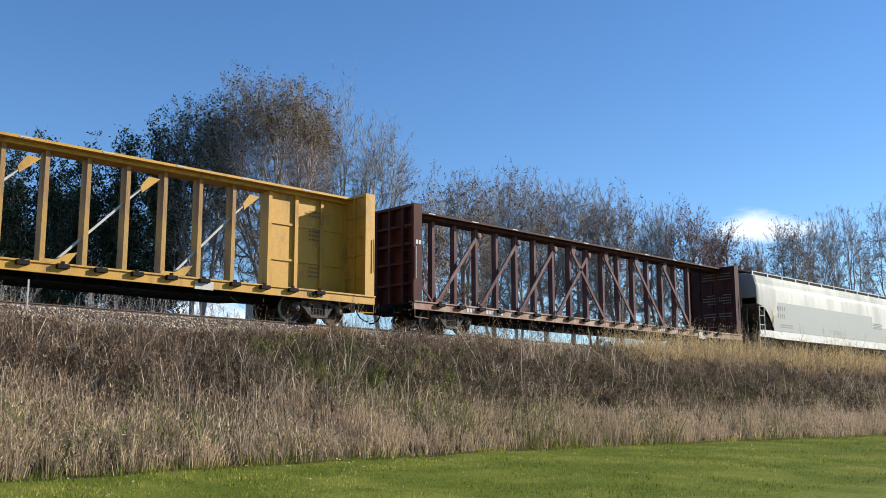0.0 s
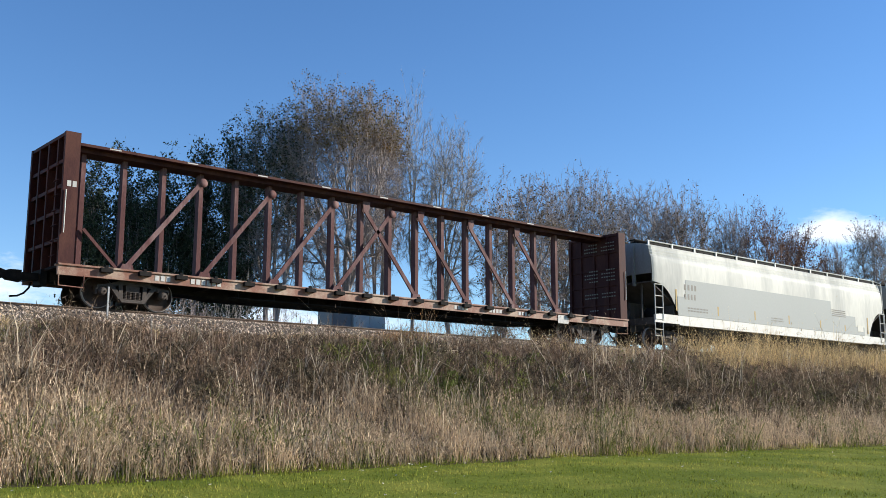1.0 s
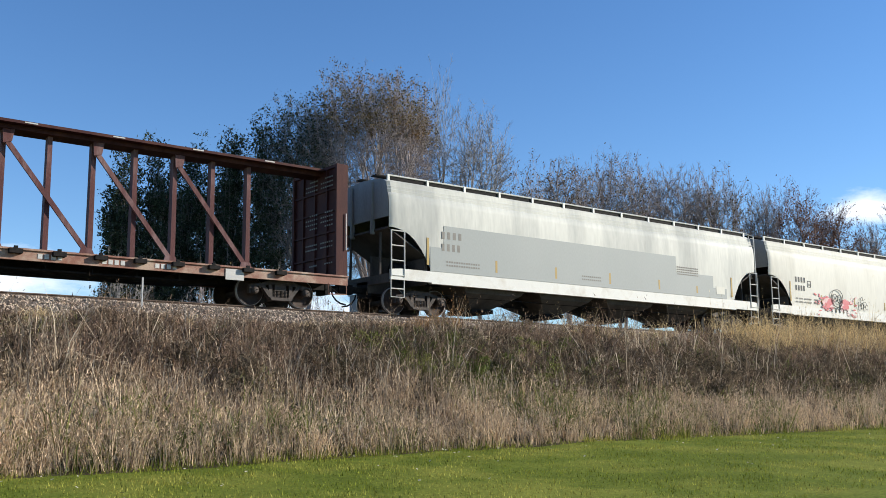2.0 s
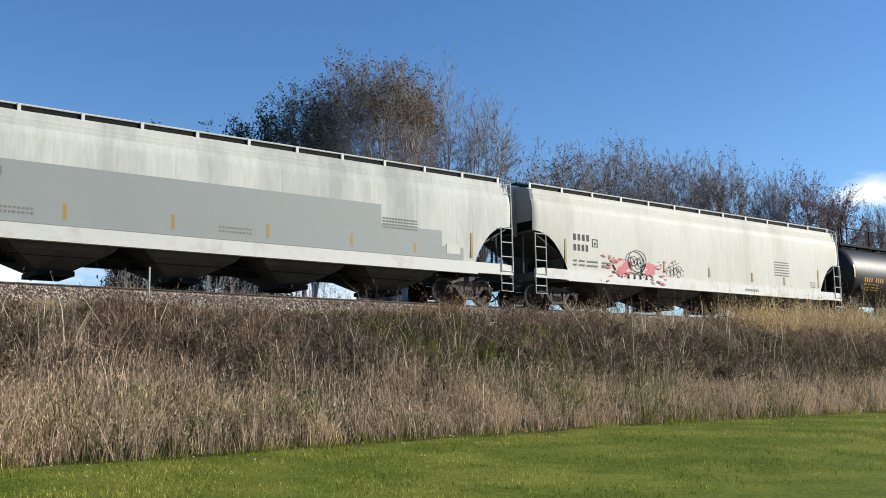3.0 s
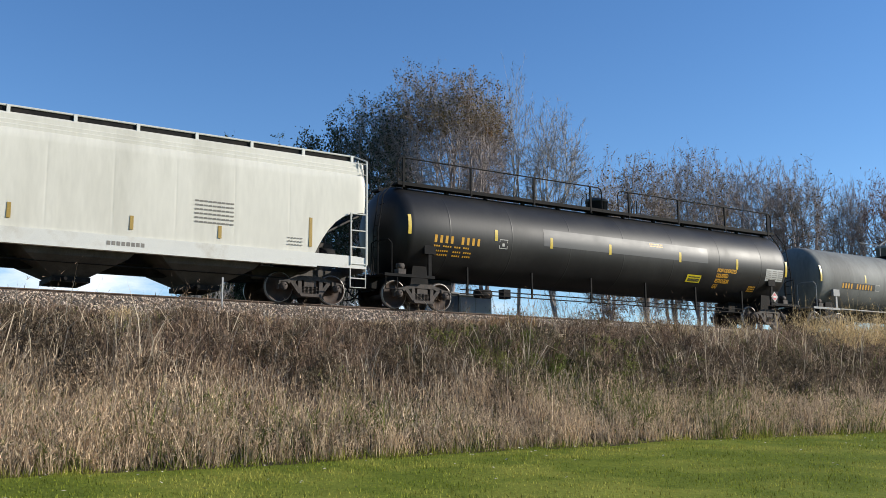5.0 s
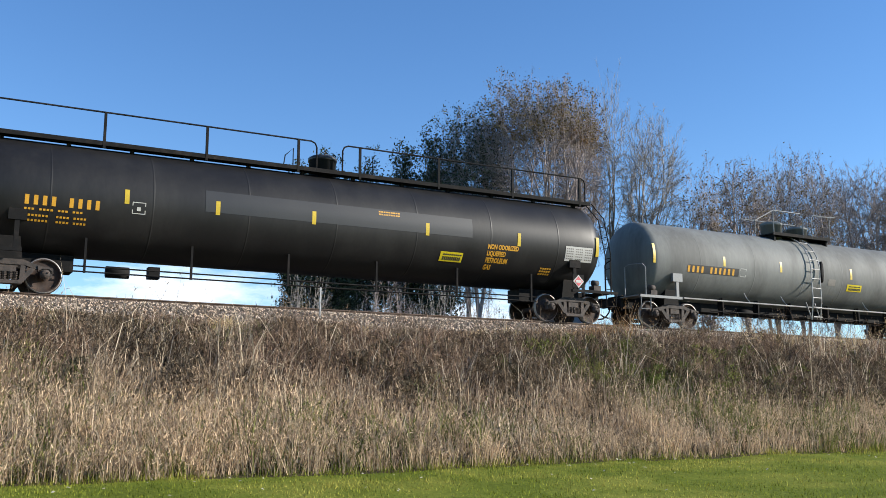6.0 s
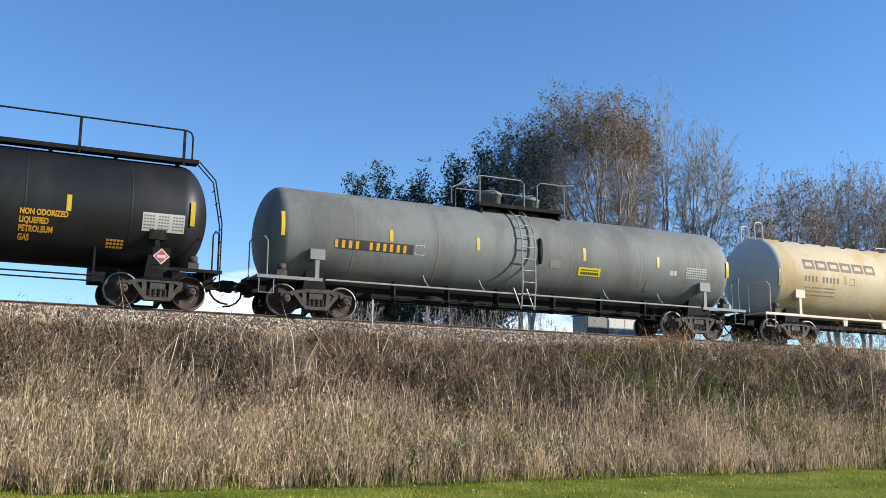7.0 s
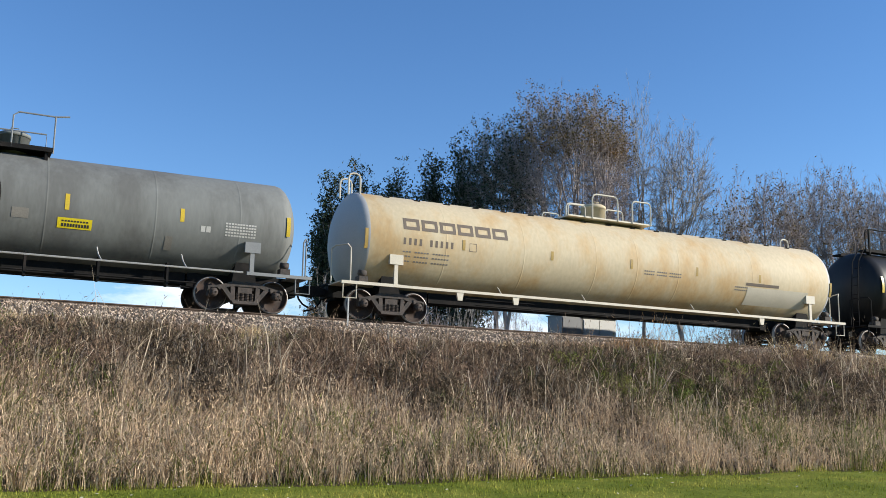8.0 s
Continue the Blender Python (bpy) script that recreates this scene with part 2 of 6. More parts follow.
def tube(bm, pts, r, sides=6):
    """A round bar along points."""
    pts = [Vector(p) for p in pts]
    rings = []
    for i, p in enumerate(pts):
        d = (pts[min(i + 1, len(pts) - 1)] - pts[max(i - 1, 0)]).normalized()
        u = d.orthogonal().normalized() if not rings else (up - d * up.dot(d)).normalized()
        up = u
        w = d.cross(u)
        rings.append([bm.verts.new(p + r * (math.cos(a) * u + math.sin(a) * w)) for a in [2 * math.pi * k / sides for k in range(sides)]])
    for a, b in zip(rings, rings[1:]):
        for k in range(sides):
            bm.faces.new((a[k], a[(k + 1) % sides], b[(k + 1) % sides], b[k]))
    bm.faces.new(rings[0][::-1])
    bm.faces.new(rings[-1])


def beam(bm, a, b, wide, deep):
    """A flat bar from a to b in the x-z plane: wide across it, deep along y."""
    a, b = Vector(a), Vector(b)
    d = (b - a).normalized()
    n = Vector((-d.z, 0, d.x)) * wide / 2
    slab(bm, [(p.x, p.z) for p in (a - n, b - n, b + n, a + n)], a.y - deep / 2, a.y + deep / 2)


def lathe(bm, profile, sides=32, axis="x", mats=None):
    """Turn (along, radius) about the x, y or z axis."""
    def at(s, r, a):
        c, d = r * math.cos(a), r * math.sin(a)
        return {"x": (s, c, d), "y": (d, s, c), "z": (c, d, s)}[axis]
    rings = []
    for s, r in profile:
        if r < 1e-5:
            rings.append([bm.verts.new(at(s, 0, 0))])
        else:
            rings.append([bm.verts.new(at(s, r, 2 * math.pi * k / sides)) for k in range(sides)])
    for i, (a, b) in enumerate(zip(rings, rings[1:])):
        for k in range(sides):
            j = (k + 1) % sides
            if len(a) == 1 and len(b) == 1:
                continue
            quad = (a[0], b[j], b[k]) if len(a) == 1 else (a[k], a[j], b[0]) if len(b) == 1 else (a[k], a[j], b[j], b[k])
            f = bm.faces.new(quad)
            f.smooth = True
            if mats:
                f.material_index = mats[i]


def mesh_of(bm, name, *materials):
    bmesh.ops.recalc_face_normals(bm, faces=bm.faces)
    me = bpy.data.meshes.new(name)
    bm.to_mesh(me)
    bm.free()
    for m in materials:
        me.materials.append(m)
    return me


SMALL_MARKS = ("stencils", "_marks", "_bars", "_rows", "splash", "mist", "spray_line", "slots")


def part(name, bm, material, parent, label=""):
    materials = material if isinstance(material, tuple) else (material,)
    ob = new(name, mesh_of(bm, name, *materials))
    ob.parent = parent
    return tagged(ob, label, kind="stuff" if name.endswith(SMALL_MARKS) else "")


def again(name, data, parent, m, label=""):
    ob = new(name, data)
    ob.parent, ob.matrix_basis = parent, m
    return tagged(ob, label)


def thing(name, data, label, category, group="", kind=""):
    return tagged(new(name, data), label, category, group, kind)


def mesh_from(name, verts, faces, material, smooth=False):
    me = bpy.data.meshes.new(name)
    me.from_pydata(verts, [], faces)
    me.materials.append(material)
    if smooth:
        me.polygons.foreach_set("use_smooth", [True] * len(me.polygons))
    return me


def quick_mesh(name, verts, tris, material):
    """Many triangles from numpy arrays."""
    me = bpy.data.meshes.new(name)
    me.vertices.add(len(verts))
    me.vertices.foreach_set("co", np.ascontiguousarray(verts, dtype=np.float32).ravel())
    me.loops.add(tris.size)
    me.loops.foreach_set("vertex_index", np.ascontiguousarray(tris, dtype=np.int32).ravel())
    me.polygons.add(len(tris))
    me.polygons.foreach_set("loop_start", np.arange(0, tris.size, 3, dtype=np.int32))
    me.update(calc_edges=True)
    me.materials.append(material)
    return me


# ---- ground ----
FOOT_Y, BROW_Y, BROW_Z = 17.5, 25.3, 3.92


def foot_z(x):
    return 0.50 + 0.20 * min(1, max(0, (x - 5) / 15))


def ground_z(x, y):
    fz = foot_z(x)
    bumps = 0.16 * noise.noise((x * 0.35, y * 0.35, 3.0)) + 0.12 * noise.noise((x * 1.0, y * 1.0, 7.0))
    if y < FOOT_Y:
        k = min(1, max(0, (y - 3) / (FOOT_Y - 3)))
        return fz * k * k * (3 - 2 * k) * 0.5 + fz * k * 0.5 + bumps * 0.25
    if y < BROW_Y:
        k = (y - FOOT_Y) / (BROW_Y - FOOT_Y)
        return fz + (BROW_Z - fz) * (0.92 * k + 0.08 * k * k * (3 - 2 * k)) + bumps * min(1, 4 * k, 6 * (1 - k) + 0.1)
    if y < 31.5:
        return BROW_Z
    ledge = 35.6 if 15 < x < 32 else 31.5
    if y < ledge:
        return BROW_Z - 0.1
    k = min(1, (y - ledge) / 8)
    return BROW_Z + (0.4 - BROW_Z) * k + bumps * k


def axis_steps(fine_from, fine_to, step, far):
    fine_part = list(np.arange(fine_from, fine_to + step / 2, step))
    lo, hi, s = [], [], step
    a, b = fine_from, fine_to
    while a > -far or b < far:
        s *= 1.45
        a, b = a - s, b + s
        lo.append(max(a, -far)), hi.append(min(b, far))
    return sorted(set(lo)) + fine_part + sorted(set(hi))


def build_ground():
    xs, ys = axis_steps(-8, 84, 0.5, 3000), axis_steps(4, 46, 0.4, 3000)
    verts = [(x, y, ground_z(x, y)) for y in ys for x in xs]
    nx = len(xs)
    faces, kinds = [], []
    for j in range(len(ys) - 1):
        for i in range(nx - 1):
            faces.append((j * nx + i, j * nx + i + 1, (j + 1) * nx + i + 1, (j + 1) * nx + i))
            mx, my = (xs[i] + xs[i + 1]) / 2, (ys[j] + ys[j + 1]) / 2
            kinds.append(1 if my > FOOT_Y - 0.2 + 0.25 * noise.noise((mx * 0.8, 0, 0)) and my < 70 else 0)
    me = mesh_from("ground", verts, faces, M_LAWN, True)
    me.materials.append(M_SOIL)
    me.polygons.foreach_set("material_index", kinds)
    thing("ground", me, "mown green lawn rising to a dry weedy railway embankment", "ground", kind="structure")


build_ground()


def build_track():
    bm = bmesh.new()
    slab_pts = [(25.0, 3.72), (25.45, 4.02), (26.35, 4.42), (26.6, 4.47), (29.9, 4.47), (30.1, 4.42), (31.3, 3.8), (31.4, 3.6)]
    rows = []
    xs = [-400 + 20 * i for i in range(20)] + [i * 0.5 for i in range(0, 170)] + [85 + 20 * i for i in range(20)]
    for x in xs:
        rows.append([bm.verts.new((x, y + 0.06 * noise.noise((x, y, 1)), z + 0.035 * noise.noise((x * 1.7, y * 3, 5)))) for y, z in slab_pts])
    for a, b in zip(rows, rows[1:]):
        for k in range(len(slab_pts) - 1):
            bm.faces.new((a[k], b[k], b[k + 1], a[k + 1]))
    thing("ballast_bed", mesh_of(bm, "ballast_bed", M_BED), "brown-grey crushed stone ballast bed under the track", "ballast", kind="structure")
    for side, label in ((-1, "near"), (1, "far")):
        y = TRACK_Y + side * 0.7525
        bm = bmesh.new()
        prof = [(-0.07, -0.17), (0.07, -0.17), (0.07, -0.155), (0.012, -0.13), (0.012, -0.045), (0.036, -0.03), (0.036, -0.002), (-0.036, -0.002), (-0.036, -0.03), (-0.012, -0.045), (-0.012, -0.13), (-0.07, -0.155)]
        a = [bm.verts.new((-400, y + p, RAIL_Z + q)) for p, q in prof]
        b = [bm.verts.new((500, y + p, RAIL_Z + q)) for p, q in prof]
        for k in range(len(prof)):
            f = bm.faces.new((a[k], a[(k + 1) % 12], b[(k + 1) % 12], b[k]))
            f.material_index = 1 if k == 6 else 0
        thing("rail", mesh_of(bm, "rail", M_RAIL, M_RAILTOP), "rusty steel rail with a polished head on ballast", "rail", "rails of the track")
    bm = bmesh.new()
    for i in range(-20, 260):
        x = i * 0.53
        box(bm, x - 0.11, x + 0.11, TRACK_Y - 1.3, TRACK_Y + 1.3, RAIL_Z - 0.34, RAIL_Z - 0.172)
    thing("railway_ties", mesh_of(bm, "railway_ties", M_TIE), "dark creosoted wooden railway ties bedded in ballast", "railway tie", kind="stuff")


build_track()


# ---- train: common parts ----
WHEELSETS, CARS = [], []


def make_shared():
    """Meshes that all cars share: wheelset, side frame, bolster, coupler, winch."""
    shared = {}
    bm = bmesh.new()
    for s in (-1, 1):
        # hub, dished plate, rim, tread, flange
        prof = [(0.86, 0.0), (0.86, 0.10), (0.80, 0.13), (0.755, 0.16), (0.745, 0.36), (0.80, 0.395), (0.82, 0.40), (0.822, WHEEL_R - 0.022), (0.815, WHEEL_R), (0.725, WHEEL_R + 0.002), (0.70, WHEEL_R + 0.027), (0.685, WHEEL_R + 0.015), (0.685, 0.40), (0.72, 0.36), (0.72, 0.14), (0.66, 0.12), (0.66, 0.09)]
        lathe(bm, [(s * a, r) for a, r in prof], 36, "y", [0, 0, 0, 0, 0, 0, 0, 1, 1, 0, 0, 0, 0, 0, 0, 0])
        cap = [(0.86, 0.09), (1.02, 0.09), (1.02, 0.125), (1.16, 0.125), (1.17, 0.10), (1.20, 0.09), (1.20, 0.0)]
        lathe(bm, [(s * a, r) for a, r in cap], 14, "y", [2] * 6)
        for k in range(3):
            a = 2 * math.pi * k / 3
            lathe_at = Vector((0.065 * math.sin(a), s * 1.20, 0.065 * math.cos(a)))
            box(bm, lathe_at.x - 0.018, lathe_at.x + 0.018, lathe_at.y - 0.02, lathe_at.y + 0.02, lathe_at.z - 0.018, lathe_at.z + 0.018)
    lathe(bm, [(-0.70, 0.085), (0.70, 0.085)], 14, "y", [0])
    shared["wheelset"] = mesh_of(bm, "wheelset", M_WHEEL, M_TREAD, M_TRUCK)
    bm = bmesh.new()
    top = [(-1.08, 0.60), (-0.62, 0.70), (-0.35, 0.80), (0.35, 0.80), (0.62, 0.70), (1.08, 0.60), (1.08, 0.50), (0.66, 0.57), (0.38, 0.66), (-0.38, 0.66), (-0.66, 0.57), (-1.08, 0.50)]
    slab(bm, top, -0.09, 0.09)
    for s in (-1, 1):
        slab(bm, [(s * 0.68, 0.60), (s * 0.56, 0.64), (s * 0.24, 0.24), (s * 0.36, 0.20)], -0.085, 0.085)
        slab(bm, [(s * 0.42, 0.70), (s * 0.30, 0.70), (s * 0.28, 0.22), (s * 0.40, 0.22)], -0.08, 0.08)
        slab(bm, [(s * 1.06, 0.62), (s * 0.70, 0.66), (s * 0.72, 0.52), (s * 0.80, 0.585), (s * 0.98, 0.585), (s * 1.06, 0.52)], -0.12, 0.12)
        slab(bm, [(s * 1.02, 0.53), (s * 1.07, 0.53), (s * 1.07, 0.36), (s * 1.02, 0.36)], -0.06, 0.06)
    slab(bm, [(-0.40, 0.26), (0.40, 0.26), (0.34, 0.17), (-0.34, 0.17)], -0.14, 0.14)
    shared["side_frame"] = mesh_of(bm, "side_frame", M_TRUCK)
    bm = bmesh.new()
    turns, pts = 5, []
    for i in range(turns * 8 + 1):
        a = 2 * math.pi * i / 8
        pts.append((0.058 * math.cos(a), 0.058 * math.sin(a), 0.26 + 0.22 * i / (turns * 8)))
    tube(bm, pts, 0.017, 4)
    shared["spring"] = mesh_of(bm, "spring", M_TRUCK)
    bm = bmesh.new()
    slab(bm, [(-0.2, 0.48), (0.2, 0.48), (0.2, 0.66), (-0.2, 0.66)], -1.12, 1.12)
    box(bm, -0.3, 0.3, -0.4, 0.4, 0.5, 0.78)
    for s in (-1, 1):
        box(bm, s * 0.32 - 0.06, s * 0.32 + 0.06, -0.75, 0.75, 0.28, 0.40)
        for y in (-0.75, 0.75):
            slab_pts = [(s * 0.40, 0.32), (s * 0.46, 0.60), (s * 0.40, 0.62), (s * 0.35, 0.30)]
            slab(bm, slab_pts, y - 0.07, y + 0.07)
    shared["truck"] = mesh_of(bm, "truck", M_TRUCK)
    bm = bmesh.new()
    box(bm, -0.05, 0.62, -0.12, 0.12, 0.72, 0.92)
    slab(bm, [(0.50, 0.66), (0.86, 0.70), (0.98, 0.78), (0.98, 0.92), (0.80, 0.98), (0.50, 0.98)], -0.17, 0.10)
    box(bm, -0.12, 0.06, -0.30, 0.30, 0.58, 1.02)
    tube(bm, [(0.12, -0.28, 0.72), (0.16, -0.3, 0.55), (0.28, -0.32, 0.40), (0.45, -0.32, 0.31), (0.66, -0.30, 0.28)], 0.028, 6)
    tube(bm, [(0.06, -1.35, 0.86), (0.08, -0.6, 0.80), (0.10, -0.3, 0.84)], 0.02, 5)
    shared["coupler"] = mesh_of(bm, "coupler", M_DARK)
    bm = bmesh.new()
    box(bm, -0.17, 0.17, -0.14, 0.02, -0.06, 0.06)
    lathe(bm, [(-0.16, 0.0), (-0.16, 0.075), (-0.10, 0.075), (-0.10, 0.05), (0.10, 0.05), (0.10, 0.075), (0.16, 0.075), (0.16, 0.0)], 10)
    box(bm, -0.03, 0.06, -0.06, 0.02, 0.05, 0.14)
    shared["winch"] = mesh_of(bm, "winch", M_DARK)
    return shared


SHARED = make_shared()


def new_car(name, centre, truck_at, half, label, category):
    """An empty on the rail at the car's middle, with trucks and couplers."""
    car = thing(name, None, label, category, "cars of the freight train")
    car.matrix_basis = pose(centre, TRACK_Y, RAIL_Z)
    CARS.append((car, centre))
    for s in (-1, 1):
        tk = again("truck", SHARED["truck"], car, pose(s * truck_at, 0, 0))
        for y in (-1.06, 1.06):
            again("side_frame", SHARED["side_frame"], tk, pose(0, y, 0))
        for dx in (-0.20, -0.07, 0.07, 0.20):
            again("spring", SHARED["spring"], tk, pose(dx, -1.06, 0))
        for dx in (-0.89, 0.89):
            w = again("wheelset", SHARED["wheelset"], tk, pose(dx, 0, WHEEL_R))
            WHEELSETS.append((w, dx))
        again("coupler", SHARED["coupler"], car, pose(s * half, 0, 0, 0, 0, 0 if s > 0 else 180), "black knuckle coupler with air hose")
    return car


def flat_bar(car, name, x0, x1, z0, z1, y, material, label=""):
    bm = bmesh.new()
    box(bm, x0, x1, y - 0.004, y + 0.004, z0, z1)
    return part(name, bm, material, car, label)


def glyph_bars(bm, x, z, count, wide, high, gap, place, skip=()):
    """A row of plain bars in place of characters; place(u, v) gives the spot on the surface."""
    for k in range(count):
        if k in skip:
            continue
        u0 = x + k * (wide + gap)
        vs = [bm.verts.new(place(u, v)) for u, v in ((u0, z), (u0 + wide, z), (u0 + wide, z + high), (u0, z + high))]
        bm.faces.new(vs)


def on_wall(y):
    return lambda u, v: (u, y, v)


def on_tank(r, zc):
    """Spot on the near side of a lying cylinder, v being the height."""
    def place(u, v):
        s = max(-1, min(1, (v - zc) / r))
        return (u, -math.sqrt(1 - s * s) * (r + 0.006), zc + s * (r + 0.006))
    return place


def words(car, name, lines, size, x, z, place, material, label, bold=0.0, narrow=1.0):
    """Lettering with the built-in font, laid on a surface."""
    bm = bmesh.new()
    for i, line in enumerate(lines):
        cu = bpy.data.curves.new(name, "FONT")
        cu.body, cu.size, cu.offset, cu.resolution_u = line, size, bold, 3
        ob = new(name, cu)
        me = ob.to_mesh()
        base = len(bm.verts)
        vs = [bm.verts.new(place(x + v.co.x * narrow, z - i * size * 1.02 + v.co.y)) for v in me.vertices]
        for p in me.polygons:
            try:
                bm.faces.new([vs[k] for k in p.vertices])
            except ValueError:
                pass
        ob.to_mesh_clear()
        bpy.data.objects.remove(ob)
        bpy.data.curves.remove(cu)
    return part(name, bm, material, car, label)


def tank_sheet(car, name, x0, x1, z0, z1, r, zc, material, label="", lift=0.008, both=False):
    """A thin sheet that follows the near side of a tank between two heights."""
    bm = bmesh.new()
    a0, a1 = math.asin(max(-1, min(1, (z0 - zc) / r))), math.asin(max(-1, min(1, (z1 - zc) / r)))
    nx, na = max(2, int((x1 - x0) / 1.5)), max(3, int(abs(a1 - a0) / 0.08))
    for rr in (r + lift, r - 0.01):
        g = [[bm.verts.new((x0 + (x1 - x0) * i / nx, -rr * math.cos(a0 + (a1 - a0) * j / na), zc + rr * math.sin(a0 + (a1 - a0) * j / na))) for j in range(na + 1)] for i in range(nx + 1)]
        for i in range(nx):
            for j in range(na):
                bm.faces.new((g[i][j], g[i + 1][j], g[i + 1][j + 1], g[i][j + 1])).smooth = True
    return part(name, bm, material, car, label)


# ---- centrebeam flat cars ----
def centrebeam(name, centre, label, m_body, m_post, m_sill, yellow):
    half = 11.83
    car = new_car(name, centre, 9.58, half, label, "freight car")
    for s in (-1, 1):
        bm = bmesh.new()
        slab(bm, [(-half, 0.76), (half, 0.76), (half, 1.04), (-half, 1.04)], s * 1.40 - 0.05, s * 1.40 + 0.05)
        slab(bm, [(-half, 1.02), (half, 1.02), (half, 1.07), (-half, 1.07)], s * 1.33 - 0.17, s * 1.33 + 0.17)
        part("side_sill", bm, m_sill, car, "scuffed painted side sill")
    bm = bmesh.new()
    box(bm, -half + 0.05, half - 0.05, -1.3, 1.3, 0.98, 1.05)
    part("deck", bm, M_DARK, car)
    bm = bmesh.new()
    slab(bm, [(-half + 0.2, 0.7), (-7.6, 0.66), (-6.6, 0.56), (6.6, 0.56), (7.6, 0.66), (half - 0.2, 0.7), (half - 0.2, 0.98), (-half + 0.2, 0.98)], -0.36, 0.36)
    for i in range(-7, 8):
        box(bm, i * 1.22 - 0.05, i * 1.22 + 0.05, -1.28, 1.28, 0.74, 0.98)
    part("centre_sill", bm, M_DARK, car, "black underframe")
    bm = bmesh.new()
    for y in (-1.15, -0.95):
        tube(bm, [(-6.5, y, 0.58), (6.5, y, 0.58)], 0.025, 5)
    for i in range(-5, 6):
        box(bm, i * 1.25 - 0.015, i * 1.25 + 0.015, -1.17, -0.93, 0.56, 0.98)
    part("brake_pipe", bm, M_DARK, car)
    for s in (-1, 1):
        bh = bmesh.new()
        x_in, x_out = s * (half - 0.42), s * (half + 0.0)
        lo, hi = min(x_in, x_out), max(x_in, x_out)
        box(bh, s * (half - 0.30) - 0.03, s * (half - 0.30) + 0.03, -1.32, 1.32, 1.05, 4.68)
        for y in (-1.36, 1.36):
            box(bh, lo, hi, y - 0.06, y + 0.06, 1.04, 4.74)
        box(bh, lo + 0.02, hi - 0.02, -1.3, 1.3, 4.64, 4.735)
        end = part("bulkhead", bh, m_body, car, "ribbed end bulkhead")
        for z in (1.75, 2.55, 3.25, 3.95):
            for dx, w, t in ((0.15, 0.10, 0.05), (0.36, 0.03, 0.025)):
                rb = bmesh.new()
                box(rb, s * (half - dx) - w, s * (half - dx) + w, -1.3, 1.3, z - t, z + t)
                part("rib", rb, m_body, end)
        for y in (-0.75, 0.0, 0.75):
            for dx, w, t in ((0.14, 0.11, 0.05), (0.365, 0.03, 0.03)):
                rb = bmesh.new()
                box(rb, s * (half - dx) - w, s * (half - dx) + w, y - t, y + t, 1.05, 4.66)
                part("upright", rb, m_body, end)
        for k in range(7):
            rungs = bmesh.new()
            z = 1.3 + k * 0.42
            xo = s * (half + 0.06)
            tube(rungs, [(s * half, -1.25, z), (xo, -1.25, z), (xo, -0.85, z), (s * half, -0.85, z)], 0.014, 5)
            part("rung", rungs, m_body, end)
        pole = bmesh.new()
        tube(pole, [(s * (half - 0.08), -1.46, 1.9), (s * (half - 0.08), -1.46, 3.1)], 0.018, 5)
        part("grab_iron", pole, M_INKPALE if not yellow else m_body, end)
        step = bmesh.new()
        xo = s * (half - 0.04)
        xi = s * (half - 0.72)
        tube(step, [(xo, -1.44, 0.80), (xo, -1.44, 0.47), (xi, -1.44, 0.45), (xi, -1.44, 0.80)], 0.02, 5)
        part("stirrup_step", step, m_sill, car)
    bm = bmesh.new()
    slab(bm, [(-half + 0.3, 4.50), (half - 0.3, 4.50), (half - 0.3, 4.74), (-half + 0.3, 4.74)], -0.34, 0.34)
    slab(bm, [(-half + 0.3, 4.62), (half - 0.3, 4.62), (half - 0.3, 4.70), (-half + 0.3, 4.70)], -0.60, 0.60)
    top = part("top_chord", bm, m_body, car, "wide top chord beam")
    slots = bmesh.new()
    for i in range(18):
        x = -half + 1.1 + 1.22 * i
        if i % 2 == 0:
            box(slots, x + 0.45, x + 0.8, -0.612, -0.60, 4.645, 4.68)
    part("chord_slots", slots, M_INKPALE, top)
    # posts
    first = -half + 1.0
    xs = [first + 1.235 * i for i in range(17)]
    if yellow:
        xs = [0.46 + 1.256 * i for i in range(-7, 6)]
        for s in (-1, 1):
            bm = bmesh.new()
            a, b = s * 8.15, s * (half - 0.36)
            lo, hi = min(a, b), max(a, b)
            box(bm, lo, hi, -0.16, 0.16, 1.05, 4.52)
            panel = part("centre_panel", bm, m_body, car, "ribbed yellow centre panel")
            for k in range(4):
                x = lo + (hi - lo) * k / 3
                bm = bmesh.new()
                box(bm, x - 0.07, x + 0.07, -0.26, 0.26, 1.05, 4.52)
                part("upright", bm, m_body, panel)
            for z in (2.2, 3.45):
                bm = bmesh.new()
                box(bm, lo, hi, -0.21, 0.21, z - 0.04, z + 0.04)
                part("rib", bm, m_body, panel)
    deep = 0.20 if yellow else 0.12
    bm0 = bmesh.new()
    slab(bm0, [(-0.06, 1.05), (0.06, 1.05), (0.05, 4.52), (-0.05, 4.52)], -deep, deep)
    slab(bm0, [(-0.075, 1.05), (0.075, 1.05), (0.065, 4.52), (-0.065, 4.52)], -deep - 0.025, -deep - 0.005)
    post_mesh = mesh_of(bm0, "post", m_post)
    for x in xs:
        again("post", post_mesh, car, pose(x, 0, 0))
